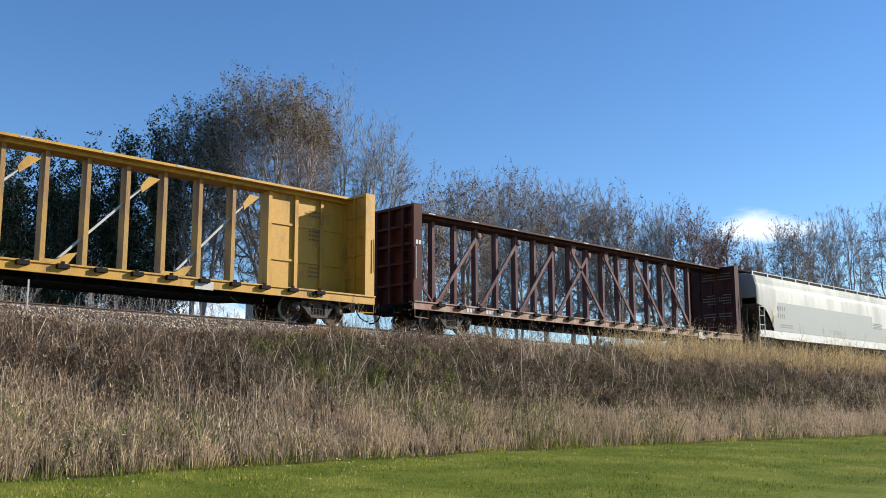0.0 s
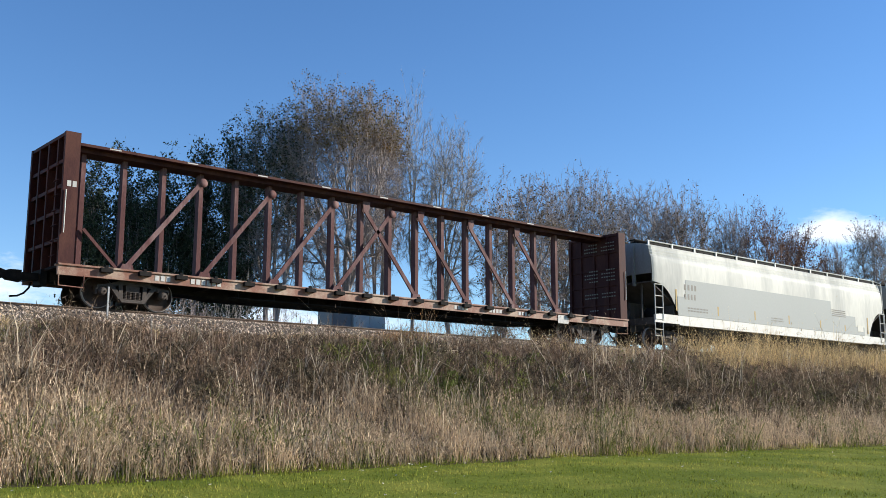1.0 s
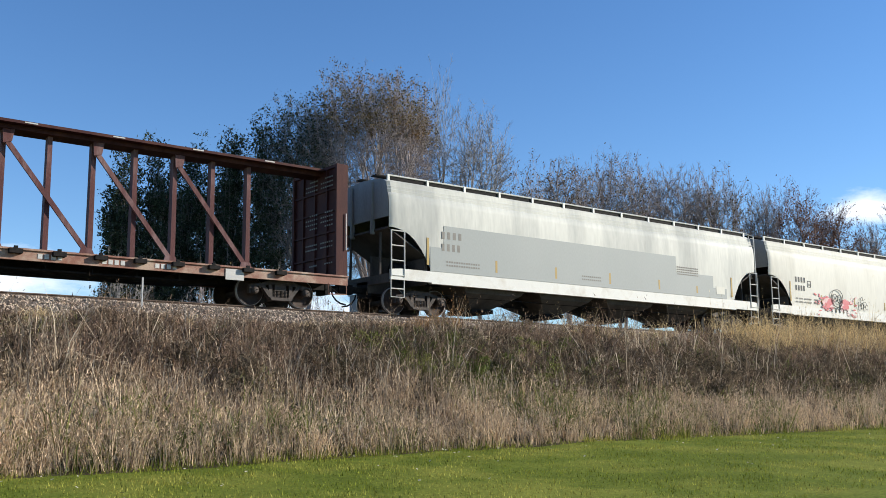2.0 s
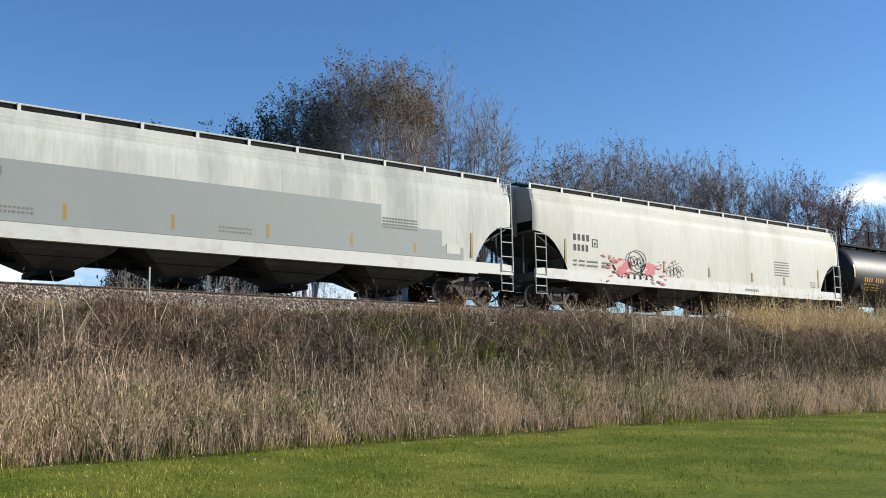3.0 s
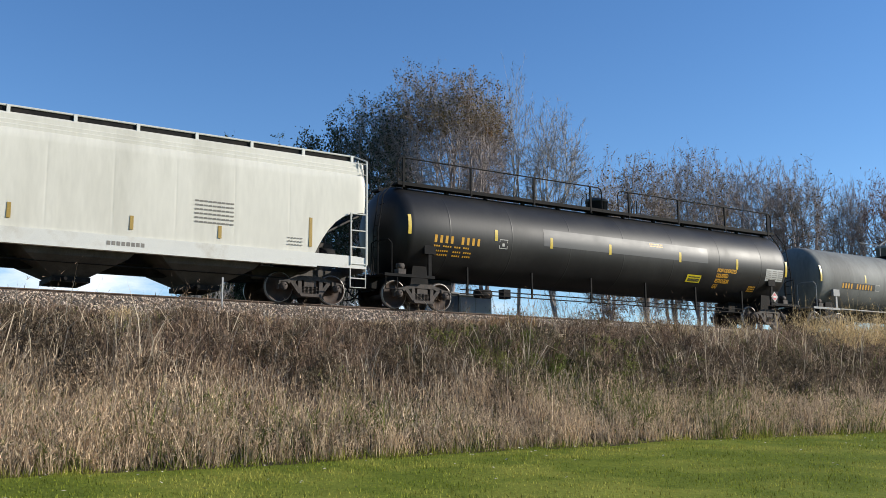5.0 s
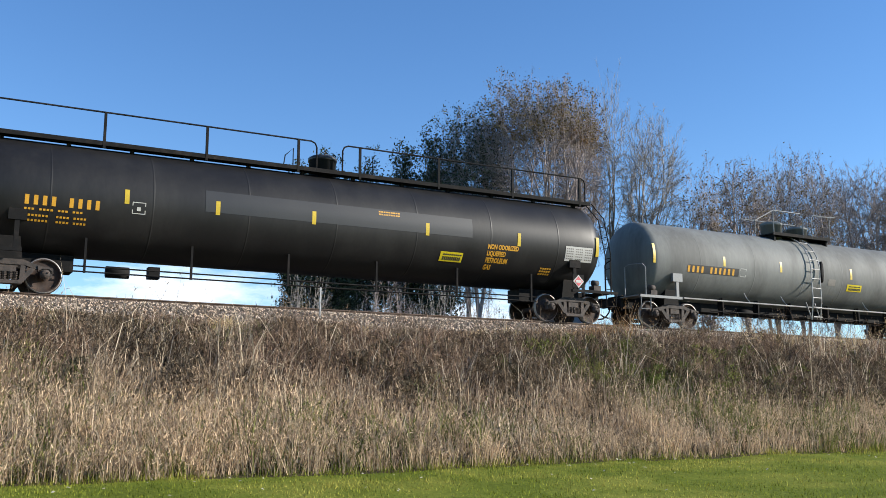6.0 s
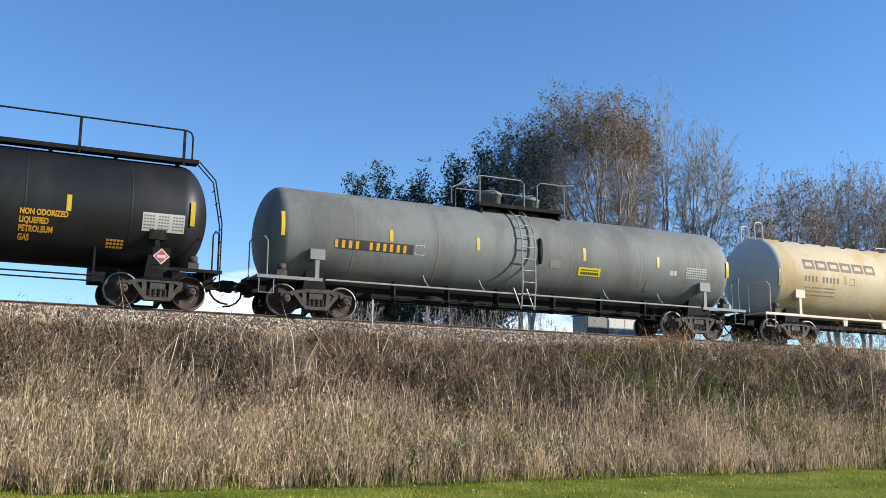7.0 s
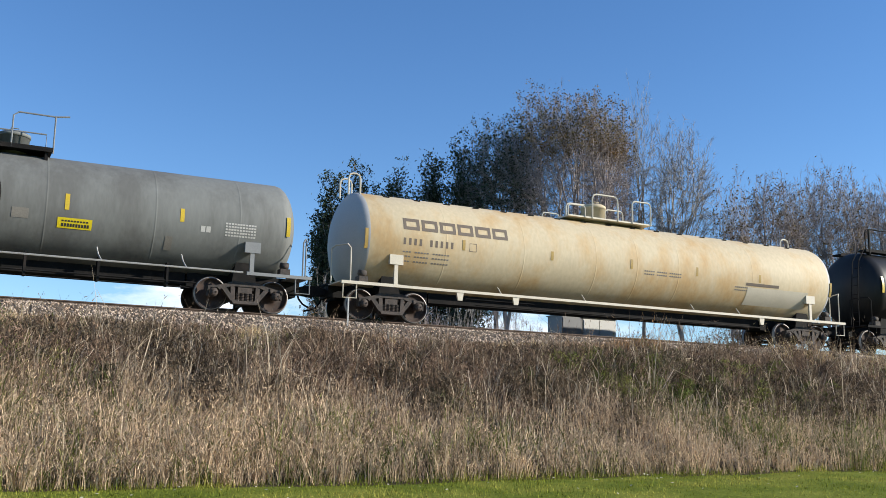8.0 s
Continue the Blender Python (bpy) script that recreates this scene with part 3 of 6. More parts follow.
    if yellow:
        spans = [(-6.9, -3.9), (-3.1, -0.1), (0.62, 3.65), (4.4, 7.35)]
        for x0, x1 in spans:
            bm = bmesh.new()
            beam(bm, (x0 + 0.3, -0.05, 1.35), (x1, -0.05, 4.05), 0.07, 0.05)
            g = part("diagonal", bm, M_INKPALE, car, "pale diagonal brace rod")
            bm = bmesh.new()
            slab(bm, [(x0 - 0.25, 1.07), (x0 + 0.45, 1.07), (x0 + 0.85, 1.62), (x0 + 0.55, 1.55), (x0 + 0.25, 1.35), (x0 - 0.25, 1.35)], -0.27, -0.235)
            part("gusset", bm, m_body, g, "yellow gusset plate")
            bm = bmesh.new()
            slab(bm, [(x1 - 0.25, 3.7), (x1 + 0.35, 4.22), (x1 - 0.05, 4.25), (x1 - 0.3, 3.9)], -0.27, -0.235)
            part("gusset", bm, m_body, g, "yellow gusset plate")
    else:
        pairs = [(1, 3), (3, 5), (5, 7), (7, 9), (2, 1), (10, 8), (12, 10), (14, 12), (16, 14)]
        for i, j in pairs:
            short = (i, j) == (2, 1)
            bm = bmesh.new()
            if short:
                beam(bm, (xs[1] - 0.05, -0.24, 1.15), (xs[0] + 0.05, -0.24, 2.3), 0.09, 0.05)
            else:
                beam(bm, (xs[i], -0.24, 1.15), (xs[j], -0.24, 4.25), 0.14, 0.06)
            d = part("diagonal", bm, m_post, car, "diagonal brace bar")
            if not short:
                bm = bmesh.new()
                if j > i:
                    lathe(bm, [(-0.30, 0.0), (-0.30, 0.14), (-0.26, 0.14), (-0.26, 0.0)], 16, "y")
                    bmesh.ops.translate(bm, verts=bm.verts, vec=(xs[j], 0, 4.2))
                else:
                    slab(bm, [(xs[j] - a, b) for a, b in ((0.08, 4.50), (-0.24, 4.50), (-0.18, 4.16), (0.05, 4.10))], -0.30, -0.275)
                part("gusset", bm, m_post, d)
                bm = bmesh.new()
                slab(bm, [(xs[i] - 0.15, 1.06), (xs[i] + 0.4, 1.06), (xs[i] + 0.3, 1.4), (xs[i], 1.4)] if j > i else [(xs[i] + 0.15, 1.06), (xs[i] - 0.4, 1.06), (xs[i] - 0.3, 1.4), (xs[i], 1.4)], -0.33, -0.29)
                part("gusset", bm, m_post, d)
    for i in range(19):
        x = -half + 0.95 + 1.105 * i + 0.35
        if abs(x) < half - 0.2:
            again("winch", SHARED["winch"], car, pose(x, -1.46, 0.98), "black load-strap winch")
    return car


def car_marks_flat(car, yellow):
    """Stencils on the sill and the bulkhead."""
    bm = bmesh.new()
    ink = M_INKPALE
    if yellow:
        box(bm, 4.65, 5.3, -1.47, -1.462, 0.72, 0.98)
        part("data_plate", bm, ink, car, "white stencilled data panel")
        bm = bmesh.new()
        glyph_bars(bm, 8.9, 0.84, 4, 0.11, 0.15, 0.06, on_wall(-1.462))
        part("stencil_marks", bm, M_INK, car)
        bm = bmesh.new()
        for z in (1.7, 1.85, 2.0, 3.0, 3.15, 3.3, 3.85, 4.0):
            glyph_bars(bm, 9.8, z, 5, 0.09, 0.05, 0.03, on_wall(-0.24))
        part("panel_stencils", bm, M_INKBROWN, car)
    else:
        glyph_bars(bm, -half_of(car) + 2.75, 0.83, 3, 0.12, 0.15, 0.05, on_wall(-1.462))
        glyph_bars(bm, -half_of(car) + 3.85, 0.83, 6, 0.12, 0.15, 0.05, on_wall(-1.462))
        for x in (5.2, 6.9, 8.4):
            glyph_bars(bm, x - 3.0, 0.83, 4, 0.12, 0.13, 0.05, on_wall(-1.462))
        part("stencil_marks", bm, ink, car, "white stencilled marks")
        bm = bmesh.new()
        box(bm, 7.55, 8.15, -1.475, -1.465, 0.66, 0.98)
        part("data_plate", bm, ink, car, "white stencilled data panel")
        bm = bmesh.new()
        for k, z in enumerate((4.35, 4.2, 4.05, 3.2, 3.05, 2.9, 2.75, 2.2, 2.05, 1.5)):
            for y in (-1.15, -0.2):
                n = 6 if k % 3 else 4
                for i in range(n):
                    y0 = y + i * 0.13
                    x = 11.43
                    vs = [bm.verts.new(p) for p in ((x, y0, z), (x, y0 + 0.09, z), (x, y0 + 0.09, z + 0.05), (x, y0, z + 0.05))]
                    bm.faces.new(vs)
        part("bulkhead_stencils", bm, M_INKGREY, car, "faded pale stencil rows")
        bm = bmesh.new()
        glyph_bars(bm, -11.72, 3.2, 2, 0.11, 0.16, 0.04, on_wall(-1.425))
        part("corner_marks", bm, ink, car)


def half_of(car):
    return 11.83


yellow_car = centrebeam("centrebeam_car", 10.97, "empty yellow centrebeam lumber car with open posts", M_YELLOW, M_YELLOWWOOD, M_YELLOW, True)
car_marks_flat(yellow_car, True)
brown_car = centrebeam("centrebeam_car", 36.53, "empty oxide-brown centrebeam lumber car, weathered", M_BROWN, M_BROWNPOST, M_BROWNSILL, False)
car_marks_flat(brown_car, False)


# ---- covered hoppers ----
def hopper(centre, half, label, m_body, m_sill):
    car = new_car("covered_hopper", centre, half - 1.63, half - 0.05, label, "freight car")
    section = [(1.62, 1.42), (1.635, 1.9), (1.64, 2.6), (1.635, 3.2), (1.61, 3.75), (1.58, 4.0), (1.55, 4.02), (1.55, 4.12), (1.525, 4.14), (1.525, 4.24), (1.50, 4.26), (1.49, 4.40), (1.30, 4.50), (0.8, 4.60), (0.0, 4.64)]

    def cut(d):
        if d >= 1.75:
            return 1.42
        if d <= 0.12:
            return 2.82
        k = (d - 0.12) / 1.63
        return 2.82 - 0.12 * k - 1.28 * k ** 2.6 if k < 0.96 else 1.55

    cols = [-half, -half + 0.06, -half + 0.12, -half + 0.3, -half + 0.55, -half + 0.8, -half + 1.05, -half + 1.3, -half + 1.5, -half + 1.65, -half + 1.75]
    seams = [-half + 2.6 + i * (2 * half - 5.2) / 9 for i in range(10)]
    inner = []
    for s in seams:
        inner += [s - 0.07, s - 0.02, s, s + 0.02, s + 0.07]
    inner = [x for x in inner if abs(x) < half - 1.8]
    cols = cols + sorted(inner) + [-x for x in reversed(cols)]
    bm = bmesh.new()
    grid = []
    for x in cols:
        d = half - abs(x)
        zc = cut(d)
        pull = 0.05 * max(0, 1 - d / 0.12)
        bulge = 0.0
        if abs(x) < half - 1.8:
            near = min(abs(x - s) for s in seams)
            bulge = -0.003 if near < 0.015 else 0.0
        ring = []
        for side in (1, -1):
            line = []
            for y, z in section:
                yy = y - pull + (bulge if 1.5 < z < 3.9 else 0)
                if z < 4.0:
                    z = zc + (z - 1.42) * (4.0 - zc) / 2.58
                line.append(bm.verts.new((x, -side * yy, z)))
            ring.append(line)
        grid.append(ring)
    for a, b in zip(grid, grid[1:]):
        for sd in (0, 1):
            for k in range(len(section) - 1):
                vs = (a[sd][k], b[sd][k], b[sd][k + 1], a[sd][k + 1])
                try:
                    f = bm.faces.new(vs)
                    f.smooth = k not in (5, 6, 7, 8, 9, 10)
                except ValueError:
                    pass
    bmesh.ops.dissolve_degenerate(bm, dist=1e-5, edges=bm.edges)
    bmesh.ops.remove_doubles(bm, verts=bm.verts, dist=1e-5)
    part("body", bm, m_body, car, "off-white curved side sheets and roof")
    for s in (-1, 1):
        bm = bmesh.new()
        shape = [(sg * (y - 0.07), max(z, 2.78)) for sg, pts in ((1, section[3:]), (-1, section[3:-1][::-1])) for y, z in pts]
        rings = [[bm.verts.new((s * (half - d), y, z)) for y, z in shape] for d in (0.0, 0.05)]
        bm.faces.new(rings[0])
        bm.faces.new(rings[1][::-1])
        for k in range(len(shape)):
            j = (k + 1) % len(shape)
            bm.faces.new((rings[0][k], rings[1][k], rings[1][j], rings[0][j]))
        part("end_sheet", bm, M_SHADEGRIME, car, "grimy grey-white end sheet with shade painted in")
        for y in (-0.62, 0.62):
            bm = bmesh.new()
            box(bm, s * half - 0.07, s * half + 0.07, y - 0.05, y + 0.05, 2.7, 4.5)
            part("end_post", bm, M_SHADEGRIME, car)
        bm = bmesh.new()
        slab(bm, [(s * (half - 0.02), 2.80), (s * (half - 3.4), 0.96), (s * (half - 3.4), 1.02), (s * (half - 0.02), 2.86)], -1.5, 1.5)
        part("slope_sheet", bm, M_CHUTE, car, "dark sloped end sheet")
        bm = bmesh.new()
        box(bm, s * (half - 0.06) - 0.06, s * (half - 0.06) + 0.06, -1.6, 1.6, 0.98, 1.28)
        for y in (-0.9, 0.9):
            tube(bm, [(s * (half - 0.1), y, 1.25), (s * (half - 0.15), y, 2.9)], 0.05, 6)
        box(bm, s * (half - 1.6) - 0.06, s * (half - 1.6) + 0.06, -1.5, 1.5, 1.0, 1.9)
        box(bm, min(s * (half - 3.2), s * half), max(s * (half - 3.2), s * half), -0.33, 0.33, 0.72, 1.12)
        a, b = sorted((s * (half - 1.6), s * (half - 0.35)))
        box(bm, a, b, -0.03, 0.03, 1.1, 2.05)
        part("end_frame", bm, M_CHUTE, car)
        bm = bmesh.new()
        lathe(bm, [(s * (half - 1.25), 0.0), (s * (half - 1.25), 0.22), (s * (half - 0.7), 0.22), (s * (half - 0.7), 0.0)], 12)
        bmesh.ops.translate(bm, verts=bm.verts, vec=(0, -0.75, 1.55))
        part("brake_cylinder", bm, M_DARK, car)
        # side ladder at the corner
        bm = bmesh.new()
        xo, xi = s * (half - 0.02), s * (half - 0.56)
        top = 2.72 if s < 0 else 2.78
        for x in (xo, xi):
            tube(bm, [(x, -1.69, 1.16), (x, -1.69, top)], 0.026, 6)
        for k in range(4):
            z = 1.2 + k * (top - 1.22) / 3
            tube(bm, [(xi, -1.69, z), (xo, -1.69, z)], 0.02, 6)
        tube(bm, [(xo, -1.66, 1.1), (xo, -1.66, 0.48), (xi, -1.66, 0.48), (xi, -1.66, 1.1)], 0.02, 6)
        tube(bm, [(xi, -1.66, 0.76), (xo, -1.66, 0.76)], 0.02, 6)
        part("ladder", bm, M_WSILL, car, "white corner ladder")
        if s > 0:
            bm = bmesh.new()
            tube(bm, [(s * (half + 0.05), -1.62, 1.2), (s * (half + 0.05), -1.58, 4.5)], 0.03, 6)
            tube(bm, [(s * (half - 0.22), -1.60, 2.9), (s * (half - 0.22), -1.5, 4.5)], 0.02, 6)
            for k in range(5):
                z = 3.0 + 0.35 * k
                tube(bm, [(s * (half + 0.05), -1.60, z), (s * (half - 0.22), -1.58, z)], 0.014, 5)
            tube(bm, [(s * (half + 0.05), -1.58, 4.5), (s * (half - 0.3), -1.3, 4.68)], 0.02, 6)
            part("roof_ladder", bm, M_WSILL, car)
    for s in (-1, 1):
        bm = bmesh.new()
        slab(bm, [(-half, 1.06), (half, 1.06), (half, 1.40), (half - 0.4, 1.44), (-half + 0.4, 1.44), (-half, 1.40)], s * 1.645 - 0.035, s * 1.645 + 0.035)
        slab(bm, [(-half + 1.7, 1.02), (half - 1.7, 1.02), (half - 1.7, 1.06), (-half + 1.7, 1.06)], s * 1.60 - 0.09, s * 1.60 + 0.09)
        part("side_sill", bm, m_sill, car, "white side sill")
    # discharge bays
    for i in range(4):
        cx = (i - 1.5) * 3.66
        bm = bmesh.new()
        lo = [(-0.42, -0.55), (0.42, -0.55), (0.42, 0.55), (-0.42, 0.55)]
        hi = [(-1.80, -1.58), (1.80, -1.58), (1.80, 1.58), (-1.80, 1.58)]
        mid = [(-1.30, -1.35), (1.30, -1.35), (1.30, 1.35), (-1.30, 1.35)]
        rings = [[bm.verts.new((cx + x, y, z)) for x, y in pts] for pts, z in ((lo, 0.36), (mid, 0.86), (hi, 1.40))]
        for a, b in zip(rings, rings[1:]):
            for k in range(4):
                bm.faces.new((a[k], a[(k + 1) % 4], b[(k + 1) % 4], b[k]))
        bm.faces.new(rings[0][::-1])
        bay = part("discharge_bay", bm, M_CHUTE, car, "dark discharge hopper bay")
        bm = bmesh.new()
        box(bm, cx - 0.5, cx + 0.5, -0.72, 0.72, 0.24, 0.38)
        tube(bm, [(cx - 0.2, -0.95, 0.3), (cx - 0.2, 0.95, 0.3)], 0.05, 8)
        part("gate", bm, M_DARK, bay)
    bm = bmesh.new()
    box(bm, -half + 3.0, half - 3.0, -0.2, 0.2, 0.62, 0.9)
    tube(bm, [(-half + 2.4, -1.1, 0.72), (half - 2.4, -1.1, 0.70)], 0.02, 5)
    part("train_pipe", bm, M_DARK, car)
    # roof walk, hatches and rail
    bm = bmesh.new()
    box(bm, -half + 0.15, half - 0.15, -0.62, -0.28, 4.78, 4.82)
    box(bm, -half + 0.15, half - 0.15, 0.28, 0.62, 4.78, 4.82)
    box(bm, -half + 0.9, half - 0.9, -0.26, 0.26, 4.6, 4.86)
    part("running_board", bm, M_DARK, car, "dark grated roof walk and hatch trough")
    posts = []
    bm = bmesh.new()
    tube(bm, [(-half + 0.1, -1.32, 4.66), (half - 0.25, -1.32, 4.66)], 0.028, 6)
    part("roof_rail", bm, M_WSILL, car, "white roof-edge rail")
    bm0 = bmesh.new()
    box(bm0, -0.045, 0.045, -1.36, -1.28, 4.40, 4.67)
    pm = mesh_of(bm0, "roof_post", M_WSILL)
    n = 13
    for i in range(n):
        again("roof_post", pm, car, pose(-half + 0.15 + i * (2 * half - 0.5) / (n - 1), 0, 0))
    bm0 = bmesh.new()
    box(bm0, -half + 0.1, half - 0.25, -1.30, -1.27, 4.42, 4.645)
    part("roof_toe_board", bm0, M_DARK, car, "dark grating behind the roof rail")
    return car


def tape(car, x, z0, z1, y, material=None, wide=0.1):
    flat_bar(car, "reflector_strip", x - wide / 2, x + wide / 2, z0, z1, y, material or M_REFLECTOLD, "ochre reflector strip")


HW = -1.645
hop_a = hopper(60.17, 10.28, "dulled white covered hopper with grey touched-up paint", M_WHITEOLD, M_WSILL)
hop_b = hopper(81.90, 10.35, "clean off-white covered hopper with red spray graffiti", M_WHITE, M_WSILL)


def hopper_marks():
    # second hopper: number, weights, tape
    place = on_wall(HW - 0.004)
    bm = bmesh.new()
    glyph_bars(bm, -8.27, 2.62, 4, 0.13, 0.25, 0.11, place)
    glyph_bars(bm, -8.27, 2.22, 4, 0.12, 0.25, 0.10, place)
    part("stencil_marks", bm, M_INK, hop_b, "black stencilled marks")
    bm = bmesh.new()
    for z in (1.80, 1.64):
        glyph_bars(bm, -8.3, z, 20, 0.07, 0.07, 0.035, place, (2, 6, 13, 14))
    part("weight_stencils", bm, M_INKGREY, hop_b)
    bm = bmesh.new()
    for z in (2.62, 2.50, 2.38, 2.26, 2.14, 2.02):
        glyph_bars(bm, 4.85, z, 9, 0.11, 0.045, 0.02, place)
    for z in (1.62, 1.72, 1.82):
        glyph_bars(bm, 7.7, z, 5, 0.08, 0.03, 0.02, place)
    part("repair_stencils", bm, M_INKGREY, hop_b)
    bm = bmesh.new()
    glyph_bars(bm, 2.45, 1.17, 8, 0.10, 0.11, 0.03, on_wall(-1.684))
    part("sill_stencils", bm, M_INKGREY, hop_b)
    bm = bmesh.new()
    for x0, x1, z0, z1 in ((-7.25, -6.95, 2.70, 2.73), (-7.25, -6.95, 2.42, 2.45), (-7.25, -7.22, 2.42, 2.73), (-6.98, -6.95, 2.42, 2.73), (-7.13, -7.06, 2.50, 2.60)):
        box(bm, x0, x1, HW - 0.006, HW, z0, z1)
    part("boxed_mark", bm, M_INK, hop_b)
    for x, z0, z1 in ((-8.72, 1.68, 2.62), (-6.05, 1.68, 2.1), (-3.0, 1.68, 2.1), (0.0, 1.66, 2.06), (3.1, 1.64, 2.02), (5.6, 1.62, 1.98), (8.45, 1.62, 2.5)):
        tape(hop_b, x, z0, z1, HW)
    # spray paint: drops, splashes and loose loops
    rng = random.Random(5)
    bm = bmesh.new()
    pale = bmesh.new()
    for k in range(64):
        side_of = -1 if k % 2 else 1
        cx = -4.75 + side_of * rng.uniform(0.45, 1.9)
        far_out = abs(cx + 4.75) / 1.9
        cz = 1.62 + rng.uniform(-0.38, 0.42) * (0.5 + far_out) - side_of * 0.05
        ang = math.atan2(cz - 1.62, cx + 4.75)
        ln, wd = rng.uniform(0.07, 0.17) * (1.25 - 0.5 * far_out), rng.uniform(0.025, 0.055)
        target = pale if k % 4 == 0 else bm
        y = -1.69 - 0.0004 * k if cz < 1.5 else HW - 0.008 - 0.0004 * k
        vs = []
        for j in range(10):
            a = 2 * math.pi * j / 10
            u, v = ln * math.cos(a) * (1.0 if math.cos(a) > 0 else 1.3), wd * math.sin(a)
            vs.append(target.verts.new((cx + u * math.cos(ang) - v * math.sin(ang), y, cz + u * math.sin(ang) + v * math.cos(ang))))
        target.faces.new(vs)
    for cx, out in ((-5.45, -1), (-3.95, 1)):
        for k in range(9):
            y = HW - 0.03 - 0.0005 * k
            target = pale if k < 3 else bm
            spread = 0.42 if k < 3 else 0.26
            ox, oz = cx + out * rng.uniform(-0.15, 0.25), 1.74 + rng.uniform(-0.16, 0.22)
            vs = []
            for j in range(18):
                a = 2 * math.pi * j / 18
                rr = rng.uniform(0.62, 1.15)
                vs.append(target.verts.new((ox + spread * rr * math.cos(a), y, oz + 0.6 * spread * rr * math.sin(a))))
            target.faces.new(vs)
    part("red_spray_splash", bm, M_RED, hop_b, "red sprayed splashes")
    part("spray_mist", pale, M_PINK, hop_b, "thin pink sprayed drops")
    bm = bmesh.new()
    def loop(cx, cz, rx, rz, r=0.016, part_of=1.0, turn=0.0, wob=0.04):
        n = 22
        tube(bm, [(cx + rx * (1 + wob * math.sin(3 * q)) * math.cos(q), -1.70, cz + rz * (1 + wob * math.cos(2 * q)) * math.sin(q)) for q in [turn + 2 * math.pi * part_of * k / n for k in range(n + 1)]], r, 4)

    loop(-4.72, 2.02, 0.52, 0.46)
    loop(-4.95, 2.02, 0.20, 0.20)
    loop(-4.52, 1.98, 0.20, 0.22)
    loop(-4.92, 2.00, 0.03, 0.03, 0.02)
    loop(-4.55, 1.96, 0.03, 0.03, 0.02)
    loop(-4.70, 1.66, 0.30, 0.10, part_of=0.5, turn=math.pi)
    for k in range(5):
        loop(-5.45 + 0.36 * k, 1.30, 0.20, 0.20 + 0.05 * (k % 2), part_of=0.5)
    for cx, cz, rx, rz in ((-2.62, 1.78, 0.16, 0.20), (-2.38, 1.72, 0.13, 0.17), (-2.15, 1.84, 0.17, 0.15), (-1.95, 1.70, 0.12, 0.14)):
        loop(cx, cz, rx, rz, 0.013, 0.85, cx * 3, 0.12)
    tube(bm, [(-2.60, -1.70, 2.05), (-2.35, -1.70, 2.22), (-2.28, -1.70, 2.05), (-2.10, -1.70, 2.12)], 0.013, 4)
    part("black_spray_line", bm, M_INK, hop_b, "black sprayed scribble lines")
    # first hopper: grey overpaint in steps, tape, marks
    for k, (x0, x1, z0, z1) in enumerate(((-8.0, 4.55, 1.46, 3.08), (4.55, 7.05, 1.46, 2.42), (-8.6, -8.0, 1.46, 2.3), (7.05, 8.0, 1.46, 1.9))):
        bm = bmesh.new()
        box(bm, x0, x1, -1.6475, -1.630, z0, z1)
        part("repaint_patch", bm, M_PATCH, hop_a, "grey touched-up paint patch")
    place = on_wall(HW - 0.007)
    bm = bmesh.new()
    glyph_bars(bm, -8.1, 2.62, 4, 0.13, 0.25, 0.12, place)
    glyph_bars(bm, -8.1, 2.2, 4, 0.12, 0.25, 0.11, place)
    part("stencil_marks", bm, M_INKGREY, hop_a, "faded stencilled marks")
    bm = bmesh.new()
    for z in (2.30, 2.40, 2.50, 2.60):
        glyph_bars(bm, 4.6, z + 0.02, 12, 0.10, 0.045, 0.02, place)
    for z in (1.68, 1.8):
        glyph_bars(bm, -7.9, z, 14, 0.07, 0.06, 0.04, place)
        glyph_bars(bm, -1.2, z, 10, 0.07, 0.05, 0.04, place)
    part("repair_stencils", bm, M_INKGREY, hop_a)
    bm = bmesh.new()
    box(bm, 7.25, 7.85, -1.654, -1.646, 1.65, 1.98)
    part("label_plate", bm, M_WHITE, hop_a, "small white label")
    for x, z0, z1 in ((-8.7, 1.66, 2.6), (-5.6, 1.62, 2.05), (-2.6, 1.62, 2.05), (0.4, 1.62, 2.05), (3.4, 1.60, 2.0), (5.9, 1.60, 1.9), (8.38, 1.58, 2.45)):
        tape(hop_a, x, z0, z1, HW)


hopper_marks()


# ---- tank cars ----
def tank_body(car, material, r, zc, half, head, rings, m_head=None, label=""):
    bm = bmesh.new()
    prof, idx = [], []
    for k in range(9):
        a = math.pi / 2 * k / 8
        prof.append((-half + head - head * math.cos(a), r * math.sin(a)))
    for x in rings:
        prof += [(x - 0.04, r), (x - 0.016, r), (x - 0.010, r + 0.0022), (x + 0.010, r + 0.0022), (x + 0.016, r), (x + 0.04, r)]
    for k in range(9):
        a = math.pi / 2 * (8 - k) / 8
        prof.append((half - head + head * math.cos(a), r * math.sin(a)))
    idx = [1 if (i < 8 or i >= len(prof) - 9) and m_head else 0 for i in range(len(prof) - 1)]
    lathe(bm, prof, 72, "x", idx)
    bmesh.ops.translate(bm, verts=bm.verts, vec=(0, 0, zc))
    return part("tank", bm, (material, m_head or material), car, label)


